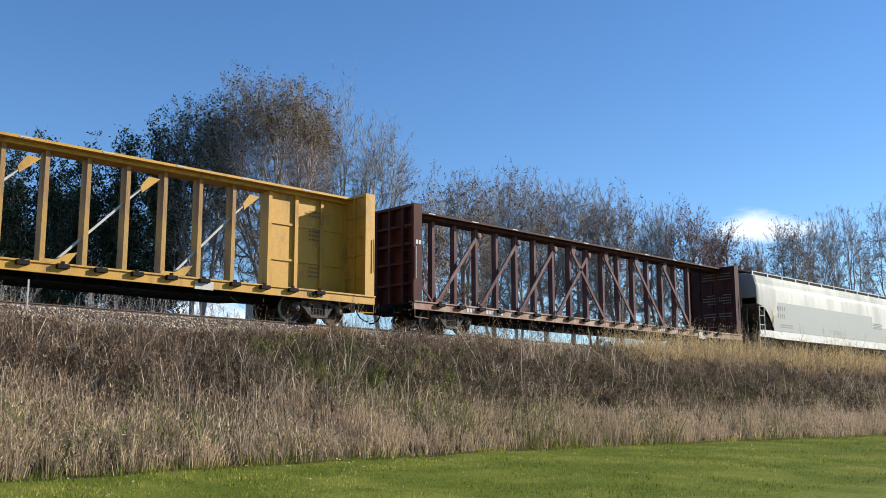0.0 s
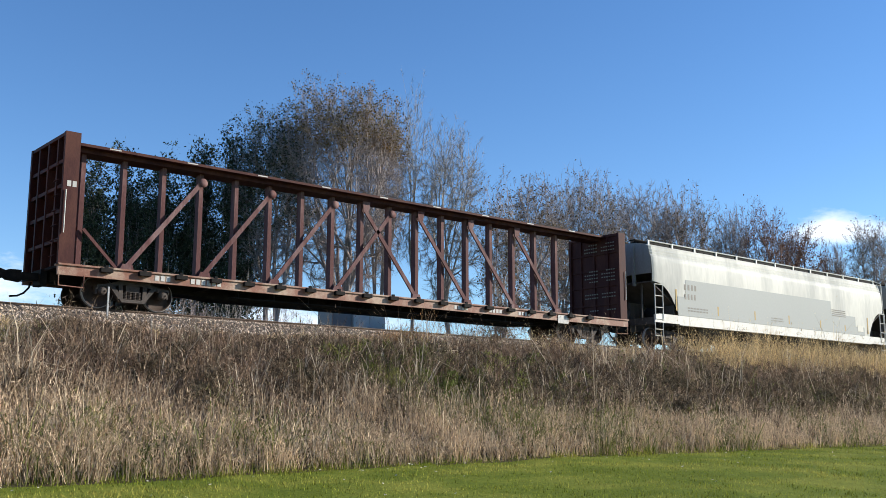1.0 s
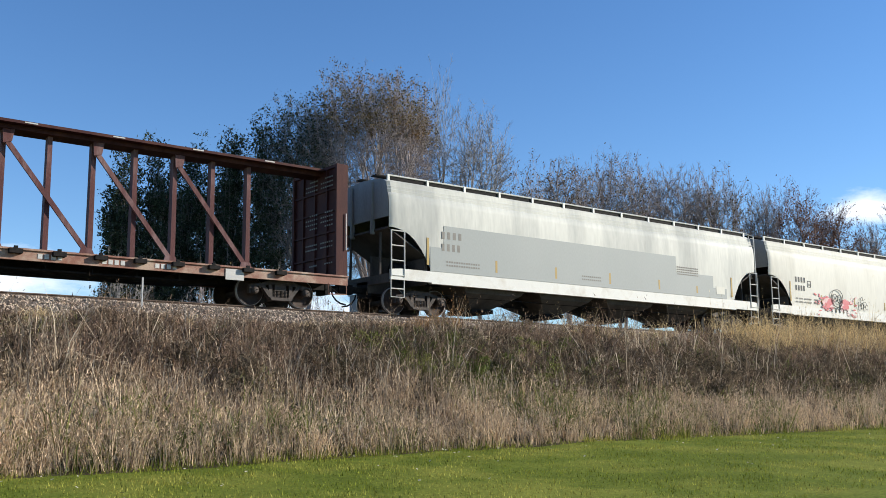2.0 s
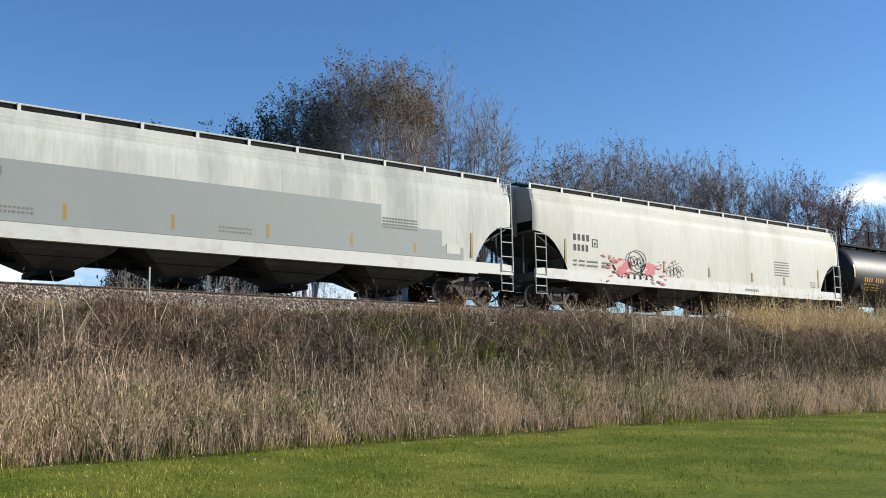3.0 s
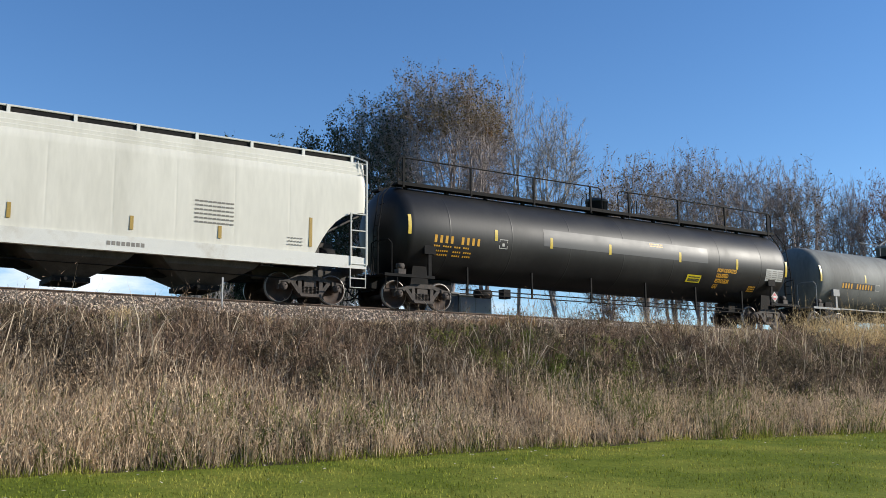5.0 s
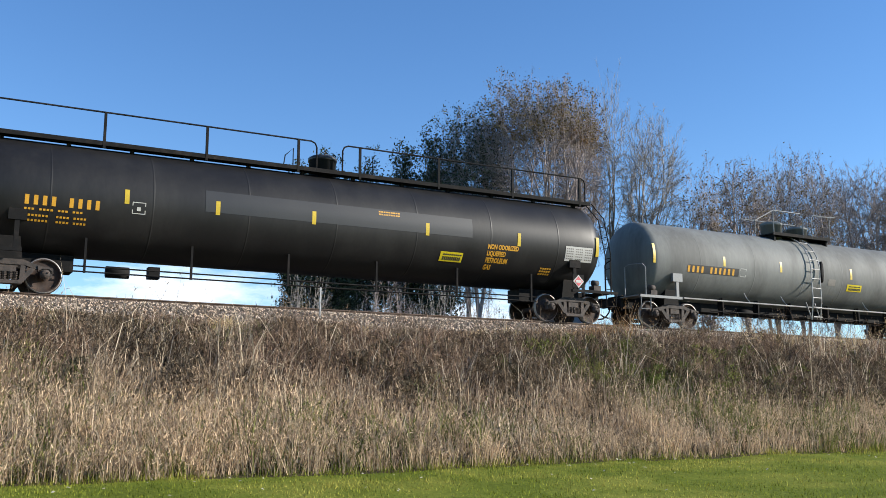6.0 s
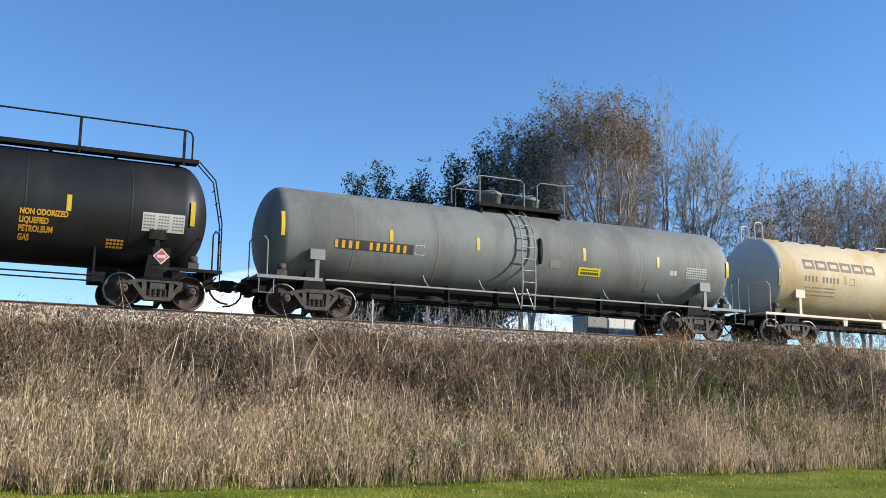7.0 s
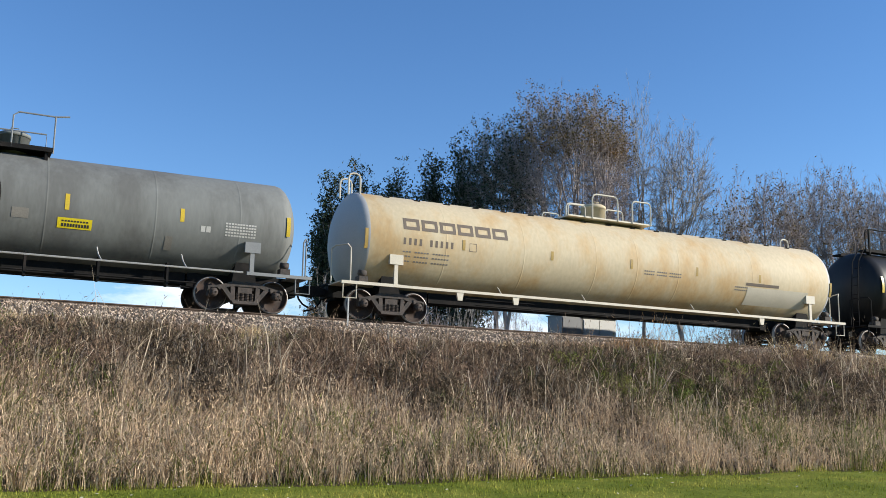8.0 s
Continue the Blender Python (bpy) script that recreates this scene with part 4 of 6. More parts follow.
def hoop_rail(bm, x0, x1, y, z0, z1, r=0.025, bend=0.18):
    tube(bm, [(x0, y, z0), (x0, y, z1 - bend), (x0 + bend * 0.3, y, z1 - bend * 0.3), (x0 + bend, y, z1), (x1 - bend, y, z1), (x1 - bend * 0.3, y, z1 - bend * 0.3), (x1, y, z1 - bend), (x1, y, z0)], r, 6)


def tank_underframe(car, half, m_trim, saddle_at, r, zc, sill_z=1.02, full=True):
    """Stub or full sills, end platforms, grab irons, saddles and steps."""
    bm = bmesh.new()
    if full:
        box(bm, -half + 3.35, half - 3.35, -0.33, 0.33, 0.72, 1.08)
        part("centre_sill", bm, M_DARK, car)
    else:
        bm.free()
    for s in (-1, 1):
        bm = bmesh.new()
        a, b = sorted((s * (half - 3.3), s * half))
        box(bm, a, b, -0.36, 0.36, 0.66, 1.10)
        a, b = sorted((s * saddle_at - 0.35, s * saddle_at + 0.35))
        slab(bm, [(a, 0.8), (b, 0.8), (b - 0.1, zc - r * 0.72), (a + 0.1, zc - r * 0.72)], -0.95, 0.95)
        part("draft_sill", bm, M_DARK, car, "black draft sill and saddle")
    for s in (-1, 1):
        bm = bmesh.new()
        a, b = sorted((s * half, s * (half - 1.9)))
        box(bm, a, b, -1.46, -1.38, sill_z - 0.06, sill_z + 0.03)
        a, b = sorted((s * half, s * (half - 0.55)))
        box(bm, a, b, -1.45, 1.45, sill_z - 0.01, sill_z + 0.03)
        plat = part("end_platform", bm, m_trim, car)
        bm = bmesh.new()
        x = s * (half - 0.28)
        tube(bm, [(x, -1.42, sill_z), (x, -1.42, sill_z + 1.0), (x + s * 0.08, -1.36, sill_z + 1.12), (s * (half + 0.0), -0.9, sill_z + 1.12), (s * (half + 0.05), -0.7, sill_z + 1.05), (s * (half + 0.05), -0.7, sill_z)], 0.022, 6)
        part("handrail", bm, m_trim, plat)
        bm = bmesh.new()
        tube(bm, [(s * (half - 0.06), -1.42, sill_z), (s * (half - 0.06), -1.42, 0.55), (s * (half - 0.48), -1.42, 0.55), (s * (half - 0.48), -1.42, sill_z)], 0.02, 6)
        part("stirrup_step", bm, m_trim, plat)
        bm = bmesh.new()
        x = s * (half - 0.75)
        box(bm, x - 0.14, x + 0.14, -1.30, -1.0, sill_z, sill_z + 0.22)
        lathe(bm, [(x - 0.1, 0), (x - 0.1, 0.1), (x + 0.12, 0.1), (x + 0.12, 0)], 10)
        for v in bm.verts:
            if v.co.z < sill_z - 0.2:
                v.co.z += sill_z + 0.32
                v.co.y -= 1.15
        part("brake_valve", bm, M_TRUCK, plat)
        bm = bmesh.new()
        x = s * (half - 1.75)
        box(bm, x - 0.06, x + 0.06, -1.40, -1.34, sill_z, zc - 0.75)
        box(bm, x - 0.22, x + 0.22, -1.42, -1.30, zc - 0.85, zc - 0.55)
        part("bolster_bracket", bm, m_trim, car)
    return car


def dome(car, x, zt, m, rad=0.38, high=0.34):
    bm = bmesh.new()
    lathe(bm, [(zt - 0.1, 0), (zt - 0.1, rad), (zt + high * 0.75, rad), (zt + high * 0.75, rad + 0.03), (zt + high * 0.9, rad + 0.03), (zt + high, rad * 0.85), (zt + high + 0.02, 0)], 24, "z")
    bmesh.ops.translate(bm, verts=bm.verts, vec=(x, 0, 0))
    tube(bm, [(x - 0.1, -0.2, zt + high), (x - 0.1, -0.2, zt + high + 0.09), (x + 0.1, -0.2, zt + high + 0.09), (x + 0.1, -0.2, zt + high)], 0.015, 5)
    return part("dome", bm, m, car, "round manway housing")


def black_tank(centre, label, marks=True):
    half, r, zc = 10.28, 1.53, 2.62
    car = new_car("tank_car", centre, 8.75, half - 0.1, label, "freight car")
    rings = [-7.9, -5.3, -2.65, 0.0, 2.65, 5.3, 7.9]
    tank_body(car, M_BLACKTANK, r, zc, half - 0.15, 0.85, rings, label="satin black cylindrical pressure tank")
    tank_underframe(car, half + 0.1, M_DARK, 8.75, r, zc, full=False)
    zt = zc + r
    bm = bmesh.new()
    for y in (-0.62, 0.62):
        box(bm, -half + 0.75, half - 0.55, y - 0.22, y + 0.22, zt - 0.02, zt + 0.04)
        box(bm, -half + 0.75, half - 0.55, y - 0.24, y - 0.21, zt - 0.05, zt + 0.07)
    for i in range(12):
        x = -half + 1.2 + i * 1.66
        for y in (-0.6, 0.6):
            box(bm, x - 0.05, x + 0.05, y - 0.06, y + 0.06, zt - 0.22, zt)
    walkway = part("running_board", bm, M_DARK, car, "black roof walkway")
    for y in (-0.84,):
        bm = bmesh.new()
        hoop_rail(bm, -half + 0.75, -0.42, y, zt, zt + 0.88)
        part("safety_rail", bm, M_DARK, walkway, "black pipe railing")
        bm = bmesh.new()
        hoop_rail(bm, 0.42, half - 0.75, y, zt, zt + 0.88)
        part("safety_rail", bm, M_DARK, walkway, "black pipe railing")
        for x in (-9.3, -6.55, -3.75, -1.0, 1.0, 3.75, 6.55, 9.3):
            bm = bmesh.new()
            box(bm, x - 0.035, x + 0.035, y - 0.03, y + 0.03, zt - 0.12, zt + 0.88)
            part("rail_post", bm, M_DARK, walkway)
    dome(car, 0.1, zt, M_BLACKBAND, 0.42, 0.66)
    for y, x in ((-0.8, -1.45), (-0.8, 1.15)):
        bm = bmesh.new()
        tube(bm, [(x, y, zt), (x + 0.05, y, zt + 0.35), (x + 0.3, y, zt + 0.6), (x + 0.3, y, zt)], 0.018, 5)
        part("gate_bar", bm, M_DARK, walkway)
    # end ladders
    for s in (-1, 1):
        bm = bmesh.new()
        for dx in (-0.02, 0.28):
            x0 = s * (half + 0.1 - dx * 0.0)
            tube(bm, [(s * (half - 0.55), -0.9 + dx, zt), (s * (half - 0.1), -1.0 + dx, zt - 0.5), (s * (half + 0.12), -1.05 + dx, zc - 0.2), (s * (half + 0.12), -1.05 + dx, 1.0)], 0.02, 5)
        for k in range(7):
            z = 1.2 + k * 0.36
            xk = s * (half + 0.12 if z < zc - 0.2 else half + 0.12 - (z - zc + 0.2) * 0.26)
            tube(bm, [(xk, -1.06, z), (xk, -0.76, z)], 0.014, 5)
        part("end_ladder", bm, M_DARK, car)
    # low piping
    bm = bmesh.new()
    for y, z in ((-1.05, 0.74), (-1.05, 0.60)):
        tube(bm, [(-7.2, y, z), (7.3, y, z)], 0.022, 5)
    for i in range(6):
        x = -6.9 + i * 2.8
        box(bm, x - 0.03, x + 0.03, -1.08, -1.02, 0.57, 1.5)
    part("side_pipe", bm, M_DARK, car, "black brake pipes on hangers")
    bm = bmesh.new()
    lathe(bm, [(-6.3, 0), (-6.3, 0.16), (-5.7, 0.16), (-5.7, 0)], 10)
    box(bm, -5.2, -4.9, -0.15, 0.15, -0.12, 0.2)
    bmesh.ops.translate(bm, verts=bm.verts, vec=(0, -0.7, 0.68))
    part("brake_cylinder", bm, M_DARK, car)
    for x, z0, z1 in ((-9.48, 2.36, 3.0), (-6.0, 2.42, 2.80), (-3.55, 2.36, 2.74), (-0.72, 2.36, 2.74), (3.0, 2.36, 2.74), (6.35, 2.3, 2.72), (9.5, 2.2, 2.85)):
        tank_sheet(car, "reflector_strip", x - 0.06, x + 0.06, z0, z1, r, zc, M_REFLECT, "bright yellow reflector strip")
    if marks:
        place = on_tank(r, zc)
        tank_sheet(car, "repaint_band", -3.9, 4.6, 2.42, 3.02, r, zc, M_BLACKBAND, "newer dark grey painted band", 0.006)
        bm = bmesh.new()
        for k in range(9):
            if k == 4:
                continue
            glyph_bars(bm, -8.5 + k * 0.215, 2.18, 1, 0.10, 0.24, 0.05, place)
        for z in (1.90, 1.78):
            glyph_bars(bm, -8.48, z, 18, 0.055, 0.05, 0.03, place, (7, 8, 13))
        glyph_bars(bm, -8.5, 2.05, 16, 0.06, 0.05, 0.03, place, (3, 8, 12))
        for z in (2.92, 2.84):
            glyph_bars(bm, 1.35, z, 9, 0.06, 0.045, 0.02, place)
        part("gold_stencils", bm, M_INKGOLD, car, "golden stencilled marks")
        words(car, "cargo_name", ["NON ODORIZED", "LIQUEFIED", "PETROLEUM", "GAS"], 0.20, 5.2, 2.14, place, M_INKGOLD, "golden cargo lettering", 0.008, 0.74)
        bm = bmesh.new()
        for x0, x1, z0, z1 in ((-5.85, -5.50, 2.47, 2.49), (-5.85, -5.50, 2.18, 2.20), (-5.85, -5.83, 2.18, 2.49), (-5.52, -5.50, 2.18, 2.49), (-5.73, -5.63, 2.26, 2.36)):
            vs = [bm.verts.new(place(u, v)) for u, v in ((x0, z0), (x1, z0), (x1, z1), (x0, z1))]
            bm.faces.new(vs)
        part("boxed_mark", bm, M_INKPALE, car)
        st = tank_sheet(car, "emergency_sticker", 3.55, 4.35, 1.66, 1.94, r, zc, M_SIGNYELLOW, "bright yellow emergency sticker")
        bm = bmesh.new()
        place2 = on_tank(r + 0.006, zc)
        glyph_bars(bm, 3.65, 1.70, 10, 0.045, 0.10, 0.02, place2)
        glyph_bars(bm, 3.65, 1.84, 9, 0.055, 0.04, 0.02, place2)
        part("sticker_bars", bm, M_INK, st)
        dp = tank_sheet(car, "data_panel", 8.2, 9.3, 1.98, 2.46, r, zc, M_INKPALE, "white panel of dark data rows")
        bm = bmesh.new()
        for z in (2.36, 2.28, 2.20, 2.12, 2.04):
            glyph_bars(bm, 8.24, z, 14, 0.05, 0.035, 0.025, place2, (4, 9))
        part("data_rows", bm, M_INKGREY, dp)
        bm = bmesh.new()
        for z in (1.66, 1.58, 1.50):
            glyph_bars(bm, 7.35, z, 5, 0.07, 0.05, 0.02, place)
        part("small_sticker", bm, M_INKGOLD, car)
        bm = bmesh.new()
        d = 0.22
        a = [bm.verts.new(p) for p in ((8.75 - d, -1.43, 1.32), (8.75, -1.43, 1.32 - d), (8.75 + d, -1.43, 1.32), (8.75, -1.43, 1.32 + d))]
        bm.faces.new(a)
        pl = part("hazard_placard", bm, M_INKPALE, car, "white and red diamond placard")
        bm = bmesh.new()
        bm.faces.new([bm.verts.new(p) for p in ((8.75 - 0.17, -1.437, 1.32), (8.75, -1.437, 1.32 - 0.17), (8.75 + 0.17, -1.437, 1.32), (8.75, -1.437, 1.32 + 0.17))])
        part("placard_face", bm, M_RED, pl, "red inner diamond")
        bm = bmesh.new()
        box(bm, 8.64, 8.86, -1.444, -1.44, 1.27, 1.36)
        part("placard_bar", bm, M_INKPALE, pl)
        bm = bmesh.new()
        box(bm, 8.72, 8.78, -1.42, -1.38, 1.0, 1.55)
        box(bm, 8.52, 8.98, -1.42, -1.40, 1.10, 1.55)
        part("placard_holder", bm, M_DARK, car)
    return car


black_car = black_tank(103.42, "satin black pressure tank car with golden stencils")


def grey_tank():
    half, r, zc = 8.65, 1.44, 2.44
    car = new_car("tank_car", 123.52, 6.92, half - 0.05, "weathered grey tank car with streaked sides and twin domes", "freight car")
    rings = [-5.9, -3.2, -0.6, 1.55, 4.3, 6.6]
    tank_body(car, M_GREYTANK, r, zc, half - 0.18, 0.62, rings, label="streaked grey cylindrical tank")
    tank_underframe(car, half + 0.1, M_TRIMGREY, 6.92, r, zc)
    zt = zc + r
    bm = bmesh.new()
    tube(bm, [(-half + 1.9, -1.42, 1.02), (half - 1.9, -1.42, 1.02)], 0.028, 6)
    for x in (-3.5, -1.6, 3.0, 5.2):
        tube(bm, [(x, -1.42, 1.02), (x - 0.08, -1.3, 1.2), (x - 0.12, -1.22, 1.4)], 0.018, 5)
    part("side_rail", bm, M_STAKE, car, "pale pipe rail along the tank")
    bm = bmesh.new()
    for y, z in ((-0.9, 0.70),):
        tube(bm, [(-5.0, y, z), (5.6, y, z)], 0.025, 5)
        tube(bm, [(-5.0, y + 0.2, z - 0.12), (5.6, y + 0.2, z - 0.12)], 0.02, 5)
    for x in (-4.4, -2.6, -0.9, 1.2, 3.0, 4.8):
        box(bm, x - 0.03, x + 0.03, -0.93, -0.66, 0.55, 1.2)
    lathe(bm, [(-3.4, 0), (-3.4, 0.15), (-2.8, 0.15), (-2.8, 0)], 10)
    for v in bm.verts:
        if abs(v.co.z) < 0.2 and v.co.x < -2.7:
            v.co.z += 0.72
            v.co.y -= 0.7
    part("brake_rigging", bm, M_DARK, car)
    # twin domes on a platform with railing
    bm = bmesh.new()
    box(bm, -1.55, 1.65, -0.85, 0.85, zt + 0.02, zt + 0.06)
    box(bm, -1.55, 1.65, -0.88, -0.84, zt - 0.02, zt + 0.10)
    for x in (-1.4, 0.0, 1.5):
        box(bm, x - 0.04, x + 0.04, -0.8, 0.8, zt - 0.25, zt + 0.02)
    plat = part("platform", bm, M_DARK, car, "dark dome platform")
    dome(car, -0.72, zt + 0.06, M_GREYTANK, 0.40, 0.60)
    dome(car, 0.72, zt + 0.06, M_GREYTANK, 0.40, 0.52)
    bm = bmesh.new()
    y = -0.86
    tube(bm, [(-2.5, y, zt - 0.05), (-2.5, y, zt + 0.45), (-1.5, y, zt + 0.95), (0.0, y, zt + 0.95), (0.12, y, zt + 0.85), (0.12, y, zt)], 0.022, 6)
    tube(bm, [(-1.5, y, zt + 0.95), (-1.5, y, zt)], 0.022, 6)
    tube(bm, [(0.62, y, zt), (0.62, y, zt + 0.85), (0.75, y, zt + 0.95), (1.65, y, zt + 0.95), (2.0, y, zt + 1.0)], 0.022, 6)
    tube(bm, [(1.65, y, zt + 0.95), (1.65, y, zt - 0.05)], 0.022, 6)
    part("safety_rail", bm, M_TRIMGREY, plat, "grey pipe railing")
    bm = bmesh.new()
    y = 0.86
    tube(bm, [(-1.5, y, zt), (-1.5, y, zt + 0.9), (1.6, y, zt + 0.9), (1.6, y, zt)], 0.022, 6)
    part("safety_rail", bm, M_TRIMGREY, plat, "grey pipe railing")
    bm = bmesh.new()
    arc = [(-math.cos(a) * (r + 0.12), zc + math.sin(a) * (r + 0.12)) for a in [math.pi / 2 * k / 6 - 0.15 for k in range(7)]]
    line = [(-1.46, 0.55), (-1.56, 1.3)] + arc
    for x in (-0.35, 0.12):
        tube(bm, [(x, y, z) for y, z in line], 0.025, 6)
    for k in range(9):
        z = 0.65 + k * 0.37
        s = (z - zc) / (r + 0.12)
        y = -1.56 if z < 2.2 else -math.sqrt(max(0, 1 - s * s)) * (r + 0.12)
        tube(bm, [(-0.35, y, z), (0.12, y, z)], 0.018, 5)
    for x, d in ((-0.35, -0.28), (0.12, -0.28)):
        tube(bm, [(x, -1.46, 0.55), (x + d, -1.46, 1.2)], 0.02, 5)
    part("side_ladder", bm, M_STAKE, car, "pale steel ladder curving over the tank")
    bm = bmesh.new()
    lathe(bm, [(-0.03, 0.0), (-0.03, 0.42), (0.05, 0.42), (0.05, 0.0)], 20, "y")
    for v in bm.verts:
        v.co = (v.co.x * 0.22 + 0.38, v.co.y - 1.42, v.co.z + 2.45)
    part("oval_plate", bm, M_DARK, car, "dark oval plate")
    place = on_tank(r, zc)
    pl = tank_sheet(car, "number_board", -6.42, -4.02, 1.98, 2.26, r, zc, M_INK, "dark patch behind the stencil")
    bm = bmesh.new()
    place2 = on_tank(r + 0.006, zc)
    for k in range(11):
        if k == 4:
            continue
        glyph_bars(bm, -6.5 + k * 0.215, 2.0, 1, 0.10, 0.22, 0.05, place2)
    part("gold_stencils", bm, M_INKGOLD, pl, "golden stencilled marks")
    bm = bmesh.new()
    for x0, x1, z0, z1 in ((-3.95, -3.65, 2.26, 2.28), (-3.95, -3.65, 1.98, 2.0), (-3.95, -3.93, 1.98, 2.28), (-3.67, -3.65, 1.98, 2.28)):
        bm.faces.new([bm.verts.new(place(u, v)) for u, v in ((x0, z0), (x1, z0), (x1, z1), (x0, z1))])
    for z in (2.0, 2.08, 2.16, 2.24, 2.32):
        glyph_bars(bm, 6.2, z, 11, 0.06, 0.045, 0.02, place)
    glyph_bars(bm, 5.52, 2.05, 2, 0.12, 0.16, 0.03, place)
    part("pale_stencils", bm, M_INKPALE, car)
    for x, z0, z1 in ((-8.05, 2.2, 2.9), (-4.75, 2.3, 2.66), (-1.85, 2.28, 2.68), (2.05, 2.26, 2.68), (5.0, 2.26, 2.62), (8.0, 2.15, 2.7)):
        tank_sheet(car, "reflector_strip", x - 0.055, x + 0.055, z0, z1, r, zc, M_REFLECT, "bright yellow reflector strip")
    st = tank_sheet(car, "emergency_sticker", 1.85, 2.7, 1.80, 2.06, r, zc, M_SIGNYELLOW, "bright yellow emergency sticker")
    bm = bmesh.new()
    glyph_bars(bm, 1.95, 1.84, 10, 0.05, 0.08, 0.02, place2)
    glyph_bars(bm, 1.95, 1.96, 9, 0.055, 0.04, 0.02, place2)
    part("sticker_bars", bm, M_INK, st)
    tank_sheet(car, "paint_patch", 0.75, 1.15, 1.95, 2.2, r, zc, M_INKGREY, "dark square paint patch")
    tank_sheet(car, "paint_patch", 4.6, 4.8, 1.5, 1.85, r, zc, M_INKGREY, "dark paint patch")
    return car


def cream_tank():
    half, r, zc = 10.18, 1.50, 2.50
    car = new_car("tank_car", 143.45, 8.54, half - 0.05, "chalky cream tank car with faded brown lettering", "freight car")
    rings = [-6.9, -4.1, -1.3, 0.4, 2.2, 5.6]
    tank_body(car, M_CREAM, r, zc, half - 0.2, 0.55, rings, M_HEADGREY, "stained cream cylindrical tank")
    tank_underframe(car, half + 0.1, M_CREAMPALE, 8.54, r, zc)
    zt = zc + r
    bm = bmesh.new()
    slab(bm, [(-half + 1.8, 0.96), (half - 1.8, 0.96), (half - 1.8, 1.04), (-half + 1.8, 1.04)], -1.46, -1.38)
    for x in (-6.4, -4.4, 6.0):
        slab(bm, [(x - 0.1, 0.96), (x + 0.15, 0.96), (x + 0.1, 0.72), (x - 0.05, 0.72)], -1.44, -1.38)
    for x in (-4.9, -1.7, 2.9, 5.0):
        tube(bm, [(x, -1.42, 1.02), (x - 0.1, -1.32, 1.25)], 0.018, 5)
    part("side_rail", bm, M_CREAMPALE, car, "cream side rail along the tank")
    bm = bmesh.new()
    box(bm, -0.1, 0.1, -0.70, -0.55, zt - 0.16, zt - 0.13)
    clip = mesh_of(bm, "jacket_clip", M_DARK)
    for i in range(17):
        again("jacket_clip", clip, car, pose(-8.6 + 1.05 * i, 0, 0))
    bm = bmesh.new()
    tube(bm, [(-5.5, -0.85, 0.7), (6.5, -0.85, 0.68)], 0.025, 5)
    tube(bm, [(-6.0, -1.1, 0.82), (-3.5, -1.1, 0.82)], 0.03, 5)
    part("brake_rigging", bm, M_DARK, car)
    for y, h in ((-0.62, 0.0), (0.1, -0.02)):
        bm = bmesh.new()
        x0 = -half + 0.35
        hoop_rail(bm, x0, x0 + 0.38, y, zt - 0.2, zt + 0.48 + h, 0.03, 0.14)
        part("grab_hoop", bm, M_CREAMPALE, car, "pale hoop grab iron")
    bm = bmesh.new()
    hoop_rail(bm, half - 1.6, half - 1.2, 0.0, zt - 0.1, zt + 0.35, 0.03, 0.14)
    part("grab_hoop", bm, M_CREAMPALE, car)
    bm = bmesh.new()
    box(bm, -1.9, 1.6, -0.8, 0.8, zt + 0.0, zt + 0.05)
    plat = part("platform", bm, M_CREAMPALE, car, "cream dome platform")
    dome(car, -0.35, zt + 0.04, M_CREAM, 0.42, 0.62)
    for y in (-0.8, 0.8):
        for x0, x1, up, thick, bend in ((-0.95, 0.12, 0.86, 0.03, 0.16), (0.75, 1.55, 0.80, 0.03, 0.12), (-1.95, -1.25, 0.40, 0.025, 0.1)):
            bm = bmesh.new()
            hoop_rail(bm, x0, x1, y, zt, zt + up, thick, bend)
            part("safety_rail", bm, M_CREAMPALE, plat, "pale pipe railing")
    place = on_tank(r, zc)
    # maker's mark as six plain rounded frames
    for k in range(6):
        bm = bmesh.new()
        x0, w, z0, z1, t = -8.35 + k * 0.62, 0.54, 2.74, 3.10, 0.10
        for u0, u1, v0, v1 in ((x0, x0 + w, z1 - t, z1), (x0, x0 + w, z0, z0 + t), (x0, x0 + t, z0 + t, z1 - t), (x0 + w - t, x0 + w, z0 + t, z1 - t)):
            bm.faces.new([bm.verts.new(place(u, v)) for u, v in ((u0, v0), (u1, v0), (u1, v1), (u0, v1))])
        part("makers_mark", bm, M_INKBROWN, car, "faded brown block shape")
    bm = bmesh.new()
    for k in range(10):
        if k == 4:
            continue
        glyph_bars(bm, -8.35 + k * 0.178, 2.28, 1, 0.08, 0.2, 0.05, place)
    part("stencil_marks", bm, M_INKBROWN, car, "dark stencilled marks")
    bm = bmesh.new()
    for z in (2.05, 1.92, 1.78):
        glyph_bars(bm, -8.35, z, 16, 0.07, 0.04, 0.03, place, (3, 9))
    for z in (2.22, 2.12):
        glyph_bars(bm, 0.7, z, 18, 0.07, 0.04, 0.02, place, (5, 11))
    for z in (1.9, 2.0):
        glyph_bars(bm, 4.8, z, 8, 0.07, 0.04, 0.02, place)
    part("faint_stencils", bm, M_INKGREY, car)
    bm = bmesh.new()
    for x0, x1, z0, z1 in ((-6.1, -5.85, 2.50, 2.515), (-6.1, -5.85, 2.26, 2.275), (-6.1, -6.085, 2.26, 2.515), (-5.865, -5.85, 2.26, 2.515)):
        bm.faces.new([bm.verts.new(place(u, v)) for u, v in ((x0, z0), (x1, z0), (x1, z1), (x0, z1))])
    part("boxed_mark", bm, M_INKBROWN, car)
